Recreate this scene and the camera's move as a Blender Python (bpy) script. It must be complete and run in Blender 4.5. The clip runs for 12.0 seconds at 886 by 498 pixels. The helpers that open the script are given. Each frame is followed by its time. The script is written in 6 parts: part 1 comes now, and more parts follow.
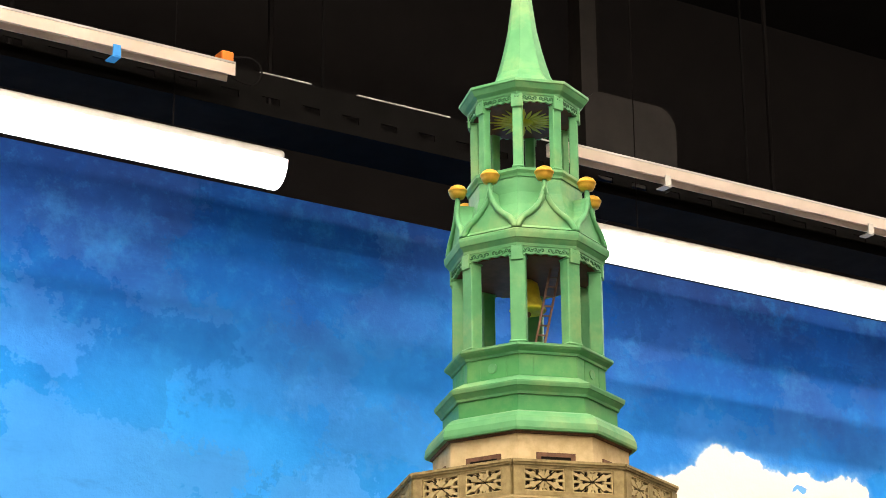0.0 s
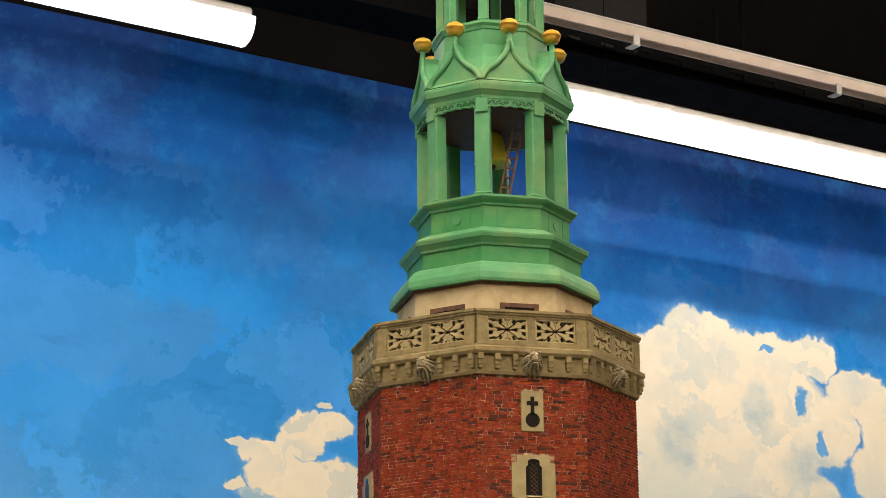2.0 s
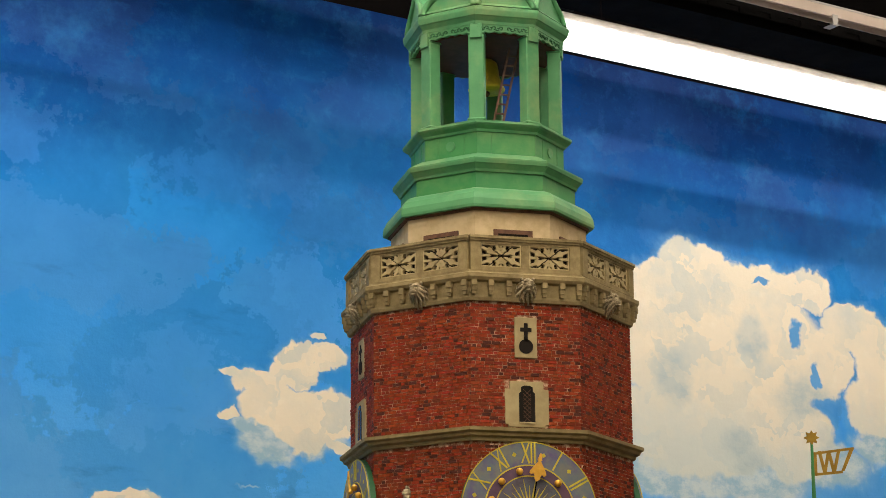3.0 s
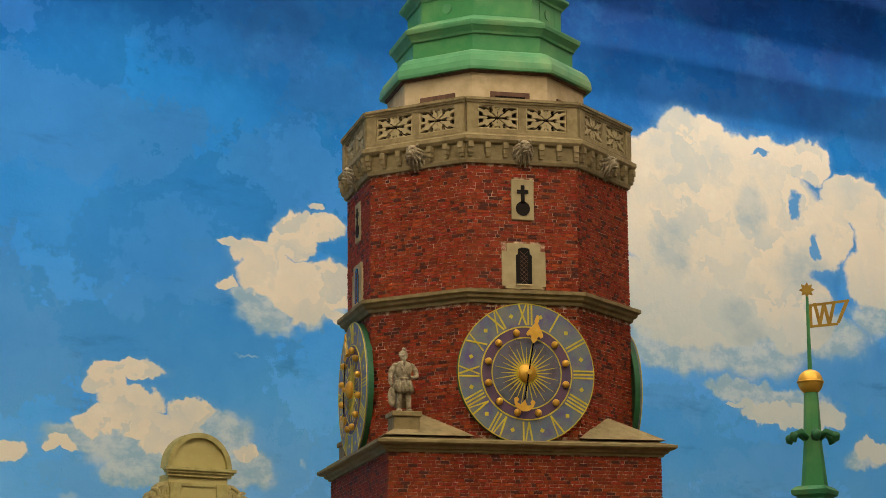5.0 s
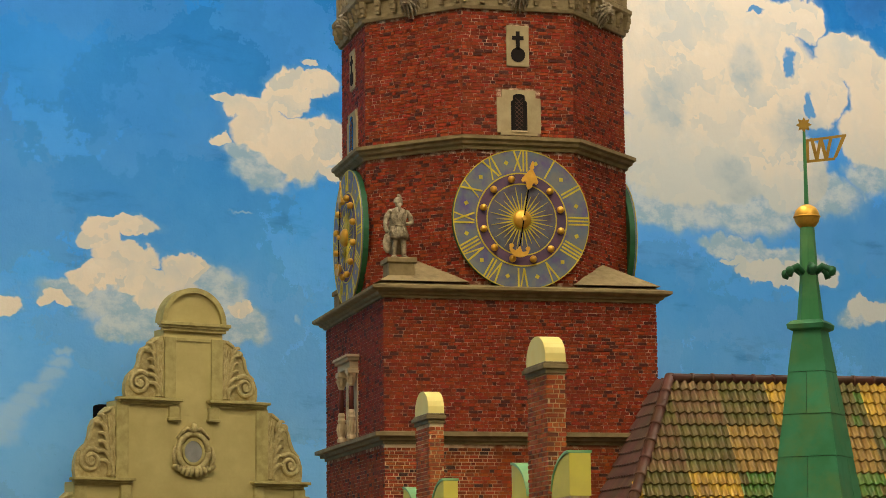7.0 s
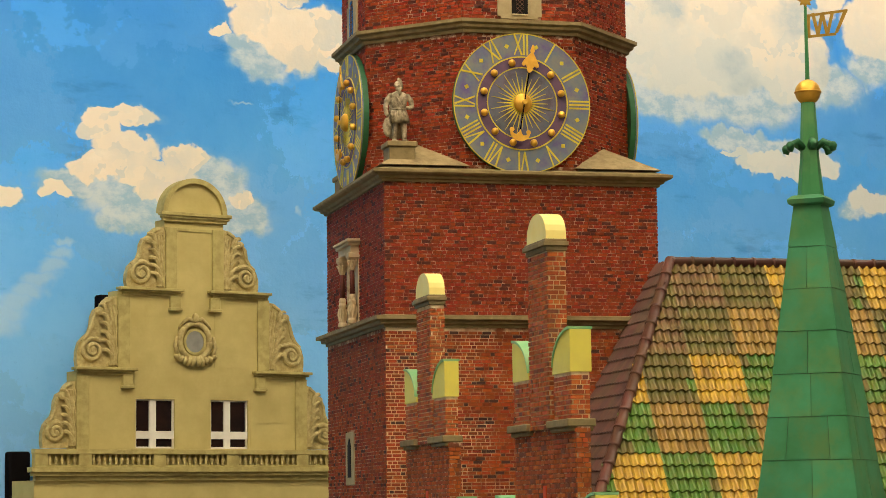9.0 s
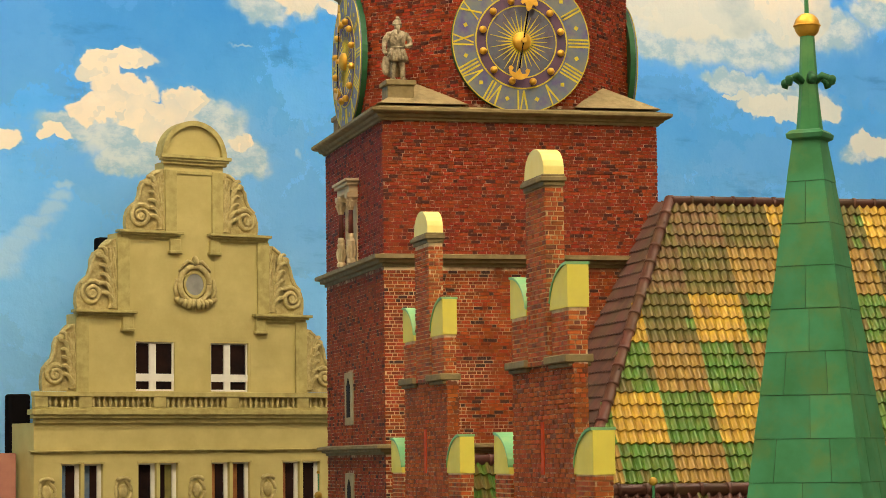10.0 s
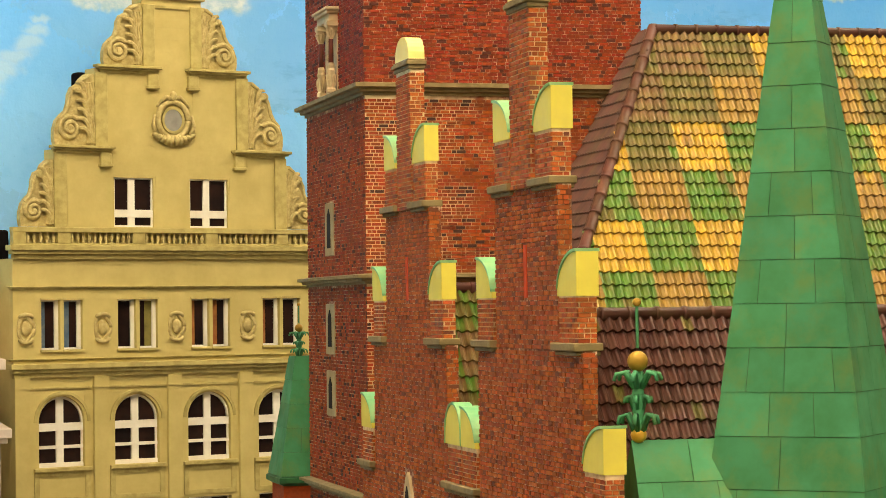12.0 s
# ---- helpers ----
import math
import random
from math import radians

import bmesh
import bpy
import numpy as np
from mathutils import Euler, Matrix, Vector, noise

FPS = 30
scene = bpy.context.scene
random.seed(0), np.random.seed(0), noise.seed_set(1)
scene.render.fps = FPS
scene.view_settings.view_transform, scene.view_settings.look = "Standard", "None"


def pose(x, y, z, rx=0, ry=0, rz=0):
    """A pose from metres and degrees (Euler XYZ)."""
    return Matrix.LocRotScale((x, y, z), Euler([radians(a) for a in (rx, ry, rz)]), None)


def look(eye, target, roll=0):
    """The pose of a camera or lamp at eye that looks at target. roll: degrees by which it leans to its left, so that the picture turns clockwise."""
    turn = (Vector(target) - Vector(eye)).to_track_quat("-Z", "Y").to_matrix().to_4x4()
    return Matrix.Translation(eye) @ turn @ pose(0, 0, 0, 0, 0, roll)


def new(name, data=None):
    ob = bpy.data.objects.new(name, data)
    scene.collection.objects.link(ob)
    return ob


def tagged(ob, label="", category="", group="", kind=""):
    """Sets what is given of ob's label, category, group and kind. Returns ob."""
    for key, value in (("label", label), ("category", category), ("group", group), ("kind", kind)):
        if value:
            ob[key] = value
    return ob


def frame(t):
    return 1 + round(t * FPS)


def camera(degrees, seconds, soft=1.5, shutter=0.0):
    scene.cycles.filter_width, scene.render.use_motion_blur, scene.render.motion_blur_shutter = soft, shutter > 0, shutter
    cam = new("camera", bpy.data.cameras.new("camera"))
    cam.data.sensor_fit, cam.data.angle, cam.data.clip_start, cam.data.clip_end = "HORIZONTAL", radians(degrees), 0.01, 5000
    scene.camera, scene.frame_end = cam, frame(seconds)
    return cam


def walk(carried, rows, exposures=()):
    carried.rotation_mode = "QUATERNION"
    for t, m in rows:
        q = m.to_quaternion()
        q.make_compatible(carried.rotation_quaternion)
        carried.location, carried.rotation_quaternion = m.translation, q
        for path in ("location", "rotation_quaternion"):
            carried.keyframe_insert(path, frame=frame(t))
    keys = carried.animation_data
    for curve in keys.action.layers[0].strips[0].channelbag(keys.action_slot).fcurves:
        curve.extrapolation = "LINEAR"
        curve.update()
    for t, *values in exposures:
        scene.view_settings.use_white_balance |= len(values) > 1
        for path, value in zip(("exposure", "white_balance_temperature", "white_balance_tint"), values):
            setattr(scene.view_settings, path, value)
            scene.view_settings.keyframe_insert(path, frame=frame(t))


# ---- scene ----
cam = camera(21.1, 12.0, soft=0.8)
PATH = [
    (0, (-0.612, -2.592, 1.104), (-0.169, -0.754, 1.756), -0.4),
    (0.5, (-0.607, -2.591, 1.1), (-0.161, -0.745, 1.727), -0.3),
    (1, (-0.606, -2.6, 1.088), (-0.154, -0.747, 1.69), -0.3),
    (1.5, (-0.602, -2.597, 1.085), (-0.142, -0.737, 1.659), -0.3),
    (2, (-0.599, -2.6, 1.077), (-0.13, -0.735, 1.626), -0.5),
    (2.5, (-0.595, -2.59, 1.074), (-0.121, -0.719, 1.599), -0.4),
    (3, (-0.594, -2.588, 1.066), (-0.118, -0.71, 1.565), -0.4),
    (5, (-0.585, -2.576, 1.043), (-0.106, -0.677, 1.447), -0.5),
    (5.5, (-0.587, -2.579, 1.038), (-0.103, -0.676, 1.419), -0.6),
    (6, (-0.585, -2.574, 1.033), (-0.099, -0.666, 1.388), -0.6),
    (6.5, (-0.583, -2.564, 1.026), (-0.096, -0.653, 1.356), -0.6),
    (7, (-0.586, -2.566, 1.014), (-0.097, -0.65, 1.313), -0.6),
    (9, (-0.585, -2.563, 0.993), (-0.095, -0.636, 1.211), -0.7),
    (9.5, (-0.582, -2.561, 0.988), (-0.093, -0.632, 1.189), -0.7),
    (10, (-0.578, -2.555, 0.982), (-0.09, -0.623, 1.158), -0.7),
    (10.5, (-0.579, -2.552, 0.976), (-0.088, -0.619, 1.125), -0.7),
    (11, (-0.575, -2.548, 0.969), (-0.081, -0.613, 1.085), -0.6),
    (11.5, (-0.575, -2.542, 0.961), (-0.074, -0.607, 1.046), -0.7),
    (12, (-0.577, -2.536, 0.96), (-0.071, -0.602, 1.01), -0.7),
]
EXPOSURES = [(0.0, 0.40, 6500, 10), (1.5, -0.08, 6450, 10), (3.0, -0.38, 6400, 10), (5.5, -0.58, 6400, 10), (7.0, -0.46, 6500, 10), (9.0, 0.0, 6750, 10), (10.5, 0.26, 7000, 10), (11.5, 0.52, 7250, 10), (12.0, 0.64, 7450, 10)]
walk(cam, [(t, look(eye, target, roll)) for t, eye, target, roll in PATH], EXPOSURES)

# ---- world and light ----
world = bpy.data.worlds.new("world")
scene.world = world
world.use_nodes = True
world.node_tree.nodes["Background"].inputs[0].default_value = (0.9, 0.95, 1.0, 1)
world.node_tree.nodes["Background"].inputs[1].default_value = 0.004
TUBE_GLOW = 9.0
FILL_GLOW = 58.0

PHI = radians(19.5)
MURAL = Matrix.Translation((0.33, 1.59, 0)) @ Matrix.Rotation(PHI, 4, "Z")
HOUSE = Matrix.Translation((-0.014, 1.353, 0)) @ Matrix.Rotation(PHI, 4, "Z")
TOWER = Matrix.Translation((0.16, 0.16, 0))


# ---- materials ----
def mat(name, c1, c2=None, scale=60.0, rough=0.6, metal=0.0, bump=0.0, vary=0.0, dark=None, dark_share=0.0, stain=None, stain_scale=12.0, stain_amount=0.5, emit=0.0, fine=None, spec=0.22):
    """Two colours mixed by a fine noise, a broad stain, and a shift from piece to piece."""
    m = bpy.data.materials.new(name)
    m.use_nodes = True
    nt = m.node_tree
    N, L = nt.nodes, nt.links
    b = N["Principled BSDF"]
    b.inputs["Roughness"].default_value = rough
    b.inputs["Metallic"].default_value = metal
    b.inputs["Specular IOR Level"].default_value = spec
    tc = N.new("ShaderNodeTexCoord")

    def noise_node(s, detail=4.0, rough_n=0.6):
        n = N.new("ShaderNodeTexNoise")
        n.inputs["Scale"].default_value = s
        n.inputs["Detail"].default_value = detail
        n.inputs["Roughness"].default_value = rough_n
        L.new(tc.outputs["Object"], n.inputs["Vector"])
        return n

    def mix(fac, a, bb, kind="MIX"):
        x = N.new("ShaderNodeMix")
        x.data_type, x.blend_type = "RGBA", kind
        for sock, val in ((x.inputs[0], fac), (x.inputs[6], a), (x.inputs[7], bb)):
            if isinstance(val, (int, float)):
                sock.default_value = val
            elif isinstance(val, tuple):
                sock.default_value = (*val[:3], 1)
            else:
                L.new(val, sock)
        return x.outputs[2]

    def ramp(src, lo, hi):
        r = N.new("ShaderNodeMapRange")
        r.inputs[1].default_value, r.inputs[2].default_value = lo, hi
        L.new(src, r.inputs[0])
        return r.outputs[0]

    n1 = noise_node(scale)
    col = mix(ramp(n1.outputs["Fac"], 0.35, 0.65), c1, c2 or tuple(0.75 * v for v in c1))
    if stain:
        n2 = noise_node(stain_scale, 5.0, 0.65)
        f = ramp(n2.outputs["Fac"], 0.48, 0.68)
        mu = N.new("ShaderNodeMath")
        mu.operation = "MULTIPLY"
        mu.inputs[1].default_value = stain_amount
        L.new(f, mu.inputs[0])
        col = mix(mu.outputs[0], col, stain)
    if vary or dark:
        geo, oi = N.new("ShaderNodeNewGeometry"), N.new("ShaderNodeObjectInfo")
        add = N.new("ShaderNodeMath")
        add.operation = "ADD"
        L.new(geo.outputs["Random Per Island"], add.inputs[0])
        L.new(oi.outputs["Random"], add.inputs[1])
        fr = N.new("ShaderNodeMath")
        fr.operation = "FRACT"
        L.new(add.outputs[0], fr.inputs[0])
        if vary:
            hsv = N.new("ShaderNodeHueSaturation")
            v = N.new("ShaderNodeMapRange")
            v.inputs[3].default_value, v.inputs[4].default_value = 1 - vary, 1 + vary
            L.new(fr.outputs[0], v.inputs[0])
            L.new(v.outputs[0], hsv.inputs["Value"])
            h = N.new("ShaderNodeMapRange")
            h.inputs[3].default_value, h.inputs[4].default_value = 0.5 - 0.02 * vary, 0.5 + 0.03 * vary
            fr2 = N.new("ShaderNodeMath")
            fr2.operation = "PINGPONG"
            fr2.inputs[1].default_value = 0.13
            L.new(fr.outputs[0], fr2.inputs[0])
            h.inputs[2].default_value = 0.13
            L.new(fr2.outputs[0], h.inputs[0])
            L.new(h.outputs[0], hsv.inputs["Hue"])
            L.new(col, hsv.inputs["Color"])
            col = hsv.outputs[0]
        if dark:
            sc = N.new("ShaderNodeMath")
            sc.operation = "MULTIPLY"
            sc.inputs[1].default_value = 7.13
            L.new(fr.outputs[0], sc.inputs[0])
            fr3 = N.new("ShaderNodeMath")
            fr3.operation = "FRACT"
            L.new(sc.outputs[0], fr3.inputs[0])
            col = mix(ramp(fr3.outputs[0], 1 - dark_share, 1 - dark_share * 0.8), col, dark)
    L.new(col, b.inputs["Base Color"])
    rr = N.new("ShaderNodeMapRange")
    rr.inputs[3].default_value, rr.inputs[4].default_value = max(rough - 0.12, 0.03), min(rough + 0.12, 1)
    L.new(n1.outputs["Fac"], rr.inputs[0])
    L.new(rr.outputs[0], b.inputs["Roughness"])
    if bump:
        n3 = noise_node(fine or scale * 6, 3.0)
        bp = N.new("ShaderNodeBump")
        bp.inputs["Strength"].default_value = bump
        bp.inputs["Distance"].default_value = 0.0006
        L.new(n3.outputs["Fac"], bp.inputs["Height"])
        L.new(bp.outputs[0], b.inputs["Normal"])
    if emit:
        b.inputs["Emission Color"].default_value = (*c1, 1)
        b.inputs["Emission Strength"].default_value = emit
    return m


BRICK = mat("brick", (0.36, 0.044, 0.010), (0.225, 0.026, 0.008), 260, 0.72, bump=0.6, vary=0.32, dark=(0.08, 0.018, 0.010), dark_share=0.14, stain=(0.18, 0.029, 0.012), stain_scale=30, stain_amount=0.45)
BRICK_OLD = mat("brick_old", (0.40, 0.064, 0.010), (0.275, 0.044, 0.009), 260, 0.75, bump=0.6, vary=0.40, dark=(0.06, 0.022, 0.013), dark_share=0.10, stain=(0.18, 0.045, 0.017), stain_scale=22, stain_amount=0.5)
BRICK_GABLE = mat("brick_gable", (0.50, 0.108, 0.020), (0.36, 0.076, 0.015), 260, 0.75, bump=0.6, vary=0.34, dark=(0.18, 0.052, 0.022), dark_share=0.10, stain=(0.30, 0.085, 0.030), stain_scale=22, stain_amount=0.5)
MORTAR = mat("mortar", (0.17, 0.044, 0.019), (0.29, 0.100, 0.046), 60, 0.9, bump=0.3, stain=(0.85, 0.63, 0.42), stain_scale=150, stain_amount=0.95)
MORTAR_PALE = mat("mortar_pale", (0.88, 0.70, 0.42), (0.70, 0.51, 0.28), 60, 0.9, bump=0.3, stain=(0.34, 0.13, 0.055), stain_scale=60, stain_amount=0.5)
MORTAR_WORN = mat("mortar_worn", (0.22, 0.060, 0.024), (0.34, 0.125, 0.055), 60, 0.9, bump=0.3, stain=(0.85, 0.62, 0.36), stain_scale=90, stain_amount=0.9)
STONE = mat("stone", (0.46, 0.365, 0.19), (0.38, 0.295, 0.145), 70, 0.75, bump=0.4, stain=(0.25, 0.18, 0.08), stain_scale=26, stain_amount=0.45)
STONE_TRIM = mat("stone_trim", (0.30, 0.225, 0.098), (0.22, 0.160, 0.066), 90, 0.7, bump=0.4, stain=(0.13, 0.092, 0.038), stain_scale=30, stain_amount=0.5)
STONE_PALE = mat("stone_pale", (0.64, 0.50, 0.29), (0.53, 0.40, 0.22), 40, 0.75, bump=0.3, stain=(0.34, 0.24, 0.11), stain_scale=20, stain_amount=0.4)
# the dark stain is weathering and also painted shade for the carving's crevices
FIGURE = mat("figure_stone", (0.50, 0.41, 0.26), (0.25, 0.195, 0.11), 190, 0.7, bump=0.8, stain=(0.10, 0.075, 0.04), stain_scale=150, stain_amount=0.75)
STONE_AGED = mat("stone_aged", (0.34, 0.26, 0.125), (0.26, 0.195, 0.088), 110, 0.75, bump=0.5, stain=(0.12, 0.084, 0.036), stain_scale=38, stain_amount=0.6)
# dark brown of the board added behind the balcony tracery
PANEL_DARK = mat("panel_dark", (0.050, 0.034, 0.018), (0.032, 0.022, 0.012), 60, 0.9)
COPPER = mat("verdigris", (0.105, 0.310, 0.135), (0.080, 0.260, 0.112), 30, 0.5, bump=0.25, stain=(0.27, 0.37, 0.155), stain_scale=13, stain_amount=0.55)
COPPER_DEEP = mat("verdigris_deep", (0.048, 0.235, 0.082), (0.070, 0.265, 0.092), 30, 0.48, bump=0.25, stain=(0.180, 0.36, 0.125), stain_scale=14, stain_amount=0.6)
COPPER_SPIRE = mat("verdigris_sheet", (0.062, 0.270, 0.125), (0.048, 0.205, 0.080), 26, 0.5, vary=0.12, stain=(0.13, 0.22, 0.065), stain_scale=34, stain_amount=0.6, spec=0.12)
COPPER_SEAM = mat("verdigris_seam", (0.05, 0.15, 0.055), (0.05, 0.11, 0.04), 60, 0.7)
GOLD = mat("gilding", (0.82, 0.47, 0.07), (0.70, 0.37, 0.05), 120, 0.38, 0.55, bump=0.1)
GOLD_PAINT = mat("gold_paint", (0.66, 0.53, 0.045), (0.50, 0.40, 0.035), 90, 0.45, 0.0, bump=0.2)
VANE_GOLD = mat("vane_gold", (0.46, 0.28, 0.04), (0.36, 0.21, 0.03), 120, 0.45, 0.3)
YELLOW = mat("yellow_paint", (0.80, 0.70, 0.11), (0.74, 0.64, 0.10), 40, 0.5, bump=0.15, stain=(0.68, 0.58, 0.13), stain_scale=30, stain_amount=0.4)
YELLOW_PALE = mat("yellow_pale_paint", (0.84, 0.72, 0.24), (0.80, 0.66, 0.20), 40, 0.5, bump=0.15)
GREEN_SHEET = mat("green_sheet", (0.16, 0.46, 0.20), (0.30, 0.52, 0.22), 40, 0.45, bump=0.2)
BROWN = mat("brown_wood", (0.17, 0.085, 0.05), (0.11, 0.055, 0.035), 120, 0.7, bump=0.3)
DIAL = mat("dial_slate", (0.125, 0.165, 0.215), (0.20, 0.20, 0.17), 55, 0.4, bump=0.2, stain=(0.12, 0.085, 0.23), stain_scale=40, stain_amount=0.9)
DIAL_PURPLE = mat("dial_purple", (0.14, 0.075, 0.12), (0.10, 0.06, 0.10), 60, 0.5, bump=0.2, stain=(0.08, 0.07, 0.13), stain_scale=30)
DIAL_INNER = mat("dial_inner", (0.10, 0.12, 0.15), (0.16, 0.13, 0.17), 50, 0.4, bump=0.2, stain=(0.025, 0.03, 0.03), stain_scale=26, stain_amount=0.85)
DARK_GREEN = mat("dark_green", (0.03, 0.14, 0.05), (0.02, 0.09, 0.035), 60, 0.5)
BLACK = mat("black_paint", (0.0060, 0.0052, 0.0054), (0.0080, 0.0069, 0.0069), 12, 0.95, spec=0.02)
# near-black colour stands in for shade inside openings that are not cut
INTERIOR_SHADE = mat("interior_shade", (0.010, 0.007, 0.005), (0.015, 0.010, 0.007), 40, 0.9)
RED_DARK = mat("dark_red", (0.16, 0.035, 0.02), (0.10, 0.03, 0.02), 80, 0.6, bump=0.2)
RED_SLIT = mat("orange_red", (0.72, 0.085, 0.014), (0.60, 0.065, 0.012), 80, 0.6)
CEIL_RED = mat("painted_ceiling", (0.12, 0.035, 0.02), (0.08, 0.03, 0.018), 60, 0.6)
HOUSE_WALL = mat("ochre_plaster", (0.56, 0.470, 0.178), (0.49, 0.405, 0.148), 22, 0.8, bump=0.25, stain=(0.41, 0.33, 0.11), stain_scale=9, stain_amount=0.5)
HOUSE_TRIM = mat("ochre_trim", (0.49, 0.415, 0.155), (0.41, 0.34, 0.12), 60, 0.75, bump=0.3, stain=(0.27, 0.215, 0.07), stain_scale=30, stain_amount=0.5)
HOUSE_CARVE = mat("ochre_carving", (0.56, 0.465, 0.20), (0.41, 0.325, 0.125), 130, 0.7, bump=0.5, stain=(0.27, 0.20, 0.072), stain_scale=80, stain_amount=0.5)
PLASTER_PALE = mat("pale_plaster", (0.60, 0.53, 0.43), (0.52, 0.45, 0.36), 40, 0.7, bump=0.2)
WHITE = mat("white_paint", (0.80, 0.77, 0.66), (0.74, 0.70, 0.58), 60, 0.5)
GLASS_DARK = mat("dark_pane", (0.012, 0.008, 0.008), (0.030, 0.014, 0.010), 18, 0.12)
GLASS_BLACK = mat("black_pane", (0.006, 0.005, 0.004), (0.012, 0.009, 0.006), 40, 0.03, spec=0.5)
CURTAIN_BLUE = mat("curtain_blue", (0.06, 0.12, 0.20), (0.16, 0.20, 0.22), 70, 0.8)
CURTAIN_ORANGE = mat("curtain_orange", (0.38, 0.15, 0.04), (0.26, 0.09, 0.025), 60, 0.8)
CURTAIN_OLIVE = mat("curtain_olive", (0.22, 0.19, 0.05), (0.15, 0.13, 0.04), 60, 0.8)
TILE_BROWN = mat("tile_brown", (0.165, 0.086, 0.036), (0.190, 0.115, 0.038), 90, 0.42, bump=0.25, vary=0.18, stain=(0.11, 0.10, 0.022), stain_scale=60, stain_amount=0.6)
TILE_OLIVE = mat("tile_olive", (0.105, 0.105, 0.020), (0.150, 0.115, 0.028), 90, 0.42, bump=0.25, vary=0.18, stain=(0.165, 0.085, 0.030), stain_scale=60, stain_amount=0.5)
TILE_GREEN = mat("tile_green", (0.058, 0.165, 0.018), (0.105, 0.170, 0.024), 80, 0.35, bump=0.2, vary=0.18, stain=(0.185, 0.155, 0.032), stain_scale=60, stain_amount=0.55)
TILE_YELLOW = mat("tile_yellow", (0.52, 0.335, 0.034), (0.40, 0.240, 0.030), 80, 0.35, bump=0.2, vary=0.18, stain=(0.27, 0.145, 0.036), stain_scale=60, stain_amount=0.6)
TILE_ORANGE = mat("tile_orange", (0.30, 0.185, 0.038), (0.24, 0.140, 0.032), 80, 0.38, bump=0.2, vary=0.18, stain=(0.38, 0.25, 0.036), stain_scale=60, stain_amount=0.5)
TILE_MAROON = mat("tile_maroon", (0.079, 0.028, 0.020), (0.107, 0.041, 0.026), 80, 0.4, bump=0.2, vary=0.25, stain=(0.082, 0.080, 0.020), stain_scale=22, stain_amount=0.35)
ALU = mat("fixture_metal", (0.40, 0.37, 0.35), (0.32, 0.30, 0.28), 30, 0.45, 0.3)
FIXTURE_CREAM = mat("fixture_cream", (0.50, 0.41, 0.35), (0.44, 0.36, 0.30), 12, 0.5)
TRAY = mat("tray_black", (0.0045, 0.0040, 0.0040), (0.003, 0.0028, 0.0028), 20, 0.8, spec=0.03)
BLUE_CLIP = mat("blue_plastic", (0.04, 0.25, 0.65), (0.03, 0.22, 0.58), 50, 0.4)
ORANGE_CLIP = mat("orange_plastic", (0.75, 0.18, 0.02), (0.7, 0.16, 0.02), 50, 0.4)
PINK_WALL = mat("pink_plaster", (0.50, 0.22, 0.15), (0.42, 0.18, 0.13), 30, 0.8)
DUCT = mat("duct_brown", (0.012, 0.0095, 0.0085), (0.009, 0.0075, 0.007), 15, 0.6, spec=0.1)
FLOOR = mat("floor_grey", (0.22, 0.20, 0.17), (0.18, 0.16, 0.14), 6, 0.6, bump=0.2)
COBBLE = mat("model_ground", (0.20, 0.18, 0.15), (0.12, 0.11, 0.095), 60, 0.85, bump=0.5)
ROOM_WALL = mat("room_wall", (0.32, 0.30, 0.26), (0.28, 0.26, 0.23), 4, 0.8, bump=0.1)
GLOW = mat("tube_glow", (1.0, 0.97, 0.93), (1.0, 0.97, 0.93), 5, 0.5, emit=TUBE_GLOW)
# glow of the added lamps that are out of view
GLOW_FILL = mat("fill_tube_glow", (1.0, 0.88, 0.71), (1.0, 0.88, 0.71), 5, 0.5, emit=FILL_GLOW)


def limewash(m, pale):
    """Pale lime left in the joints of one face, thickest at its corner and ragged along it."""
    N, L = m.node_tree.nodes, m.node_tree.links
    b = N["Principled BSDF"]
    src = b.inputs["Base Color"].links[0].from_socket
    tc, sep, ns = N.new("ShaderNodeTexCoord"), N.new("ShaderNodeSeparateXYZ"), N.new("ShaderNodeTexNoise")
    ns.inputs["Scale"].default_value, ns.inputs["Detail"].default_value = 32.0, 5.0
    L.new(tc.outputs["Object"], sep.inputs[0])
    L.new(tc.outputs["Object"], ns.inputs["Vector"])

    def math_node(op, a, c):
        x = N.new("ShaderNodeMath")
        x.operation = op
        for sock, val in zip(x.inputs, (a, c)):
            if isinstance(val, float):
                sock.default_value = val
            else:
                L.new(val, sock)
        return x.outputs[0]

    across = math_node("SUBTRACT", sep.outputs["X"], sep.outputs["Y"])
    ragged = math_node("ADD", across, math_node("MULTIPLY", math_node("SUBTRACT", ns.outputs["Fac"], 0.5), 0.34))
    fade = N.new("ShaderNodeMapRange")
    fade.inputs[1].default_value, fade.inputs[2].default_value, fade.inputs[3].default_value, fade.inputs[4].default_value = 0.05, 0.14, 0.95, 0.0
    L.new(ragged, fade.inputs[0])
    face = math_node("MULTIPLY", fade.outputs[0], math_node("GREATER_THAN", across, -0.001))
    mx = N.new("ShaderNodeMix")
    mx.data_type = "RGBA"
    L.new(face, mx.inputs[0])
    L.new(src, mx.inputs[6])
    mx.inputs[7].default_value = (*pale, 1)
    L.new(mx.outputs[2], b.inputs["Base Color"])


limewash(MORTAR_WORN, (0.90, 0.72, 0.44))


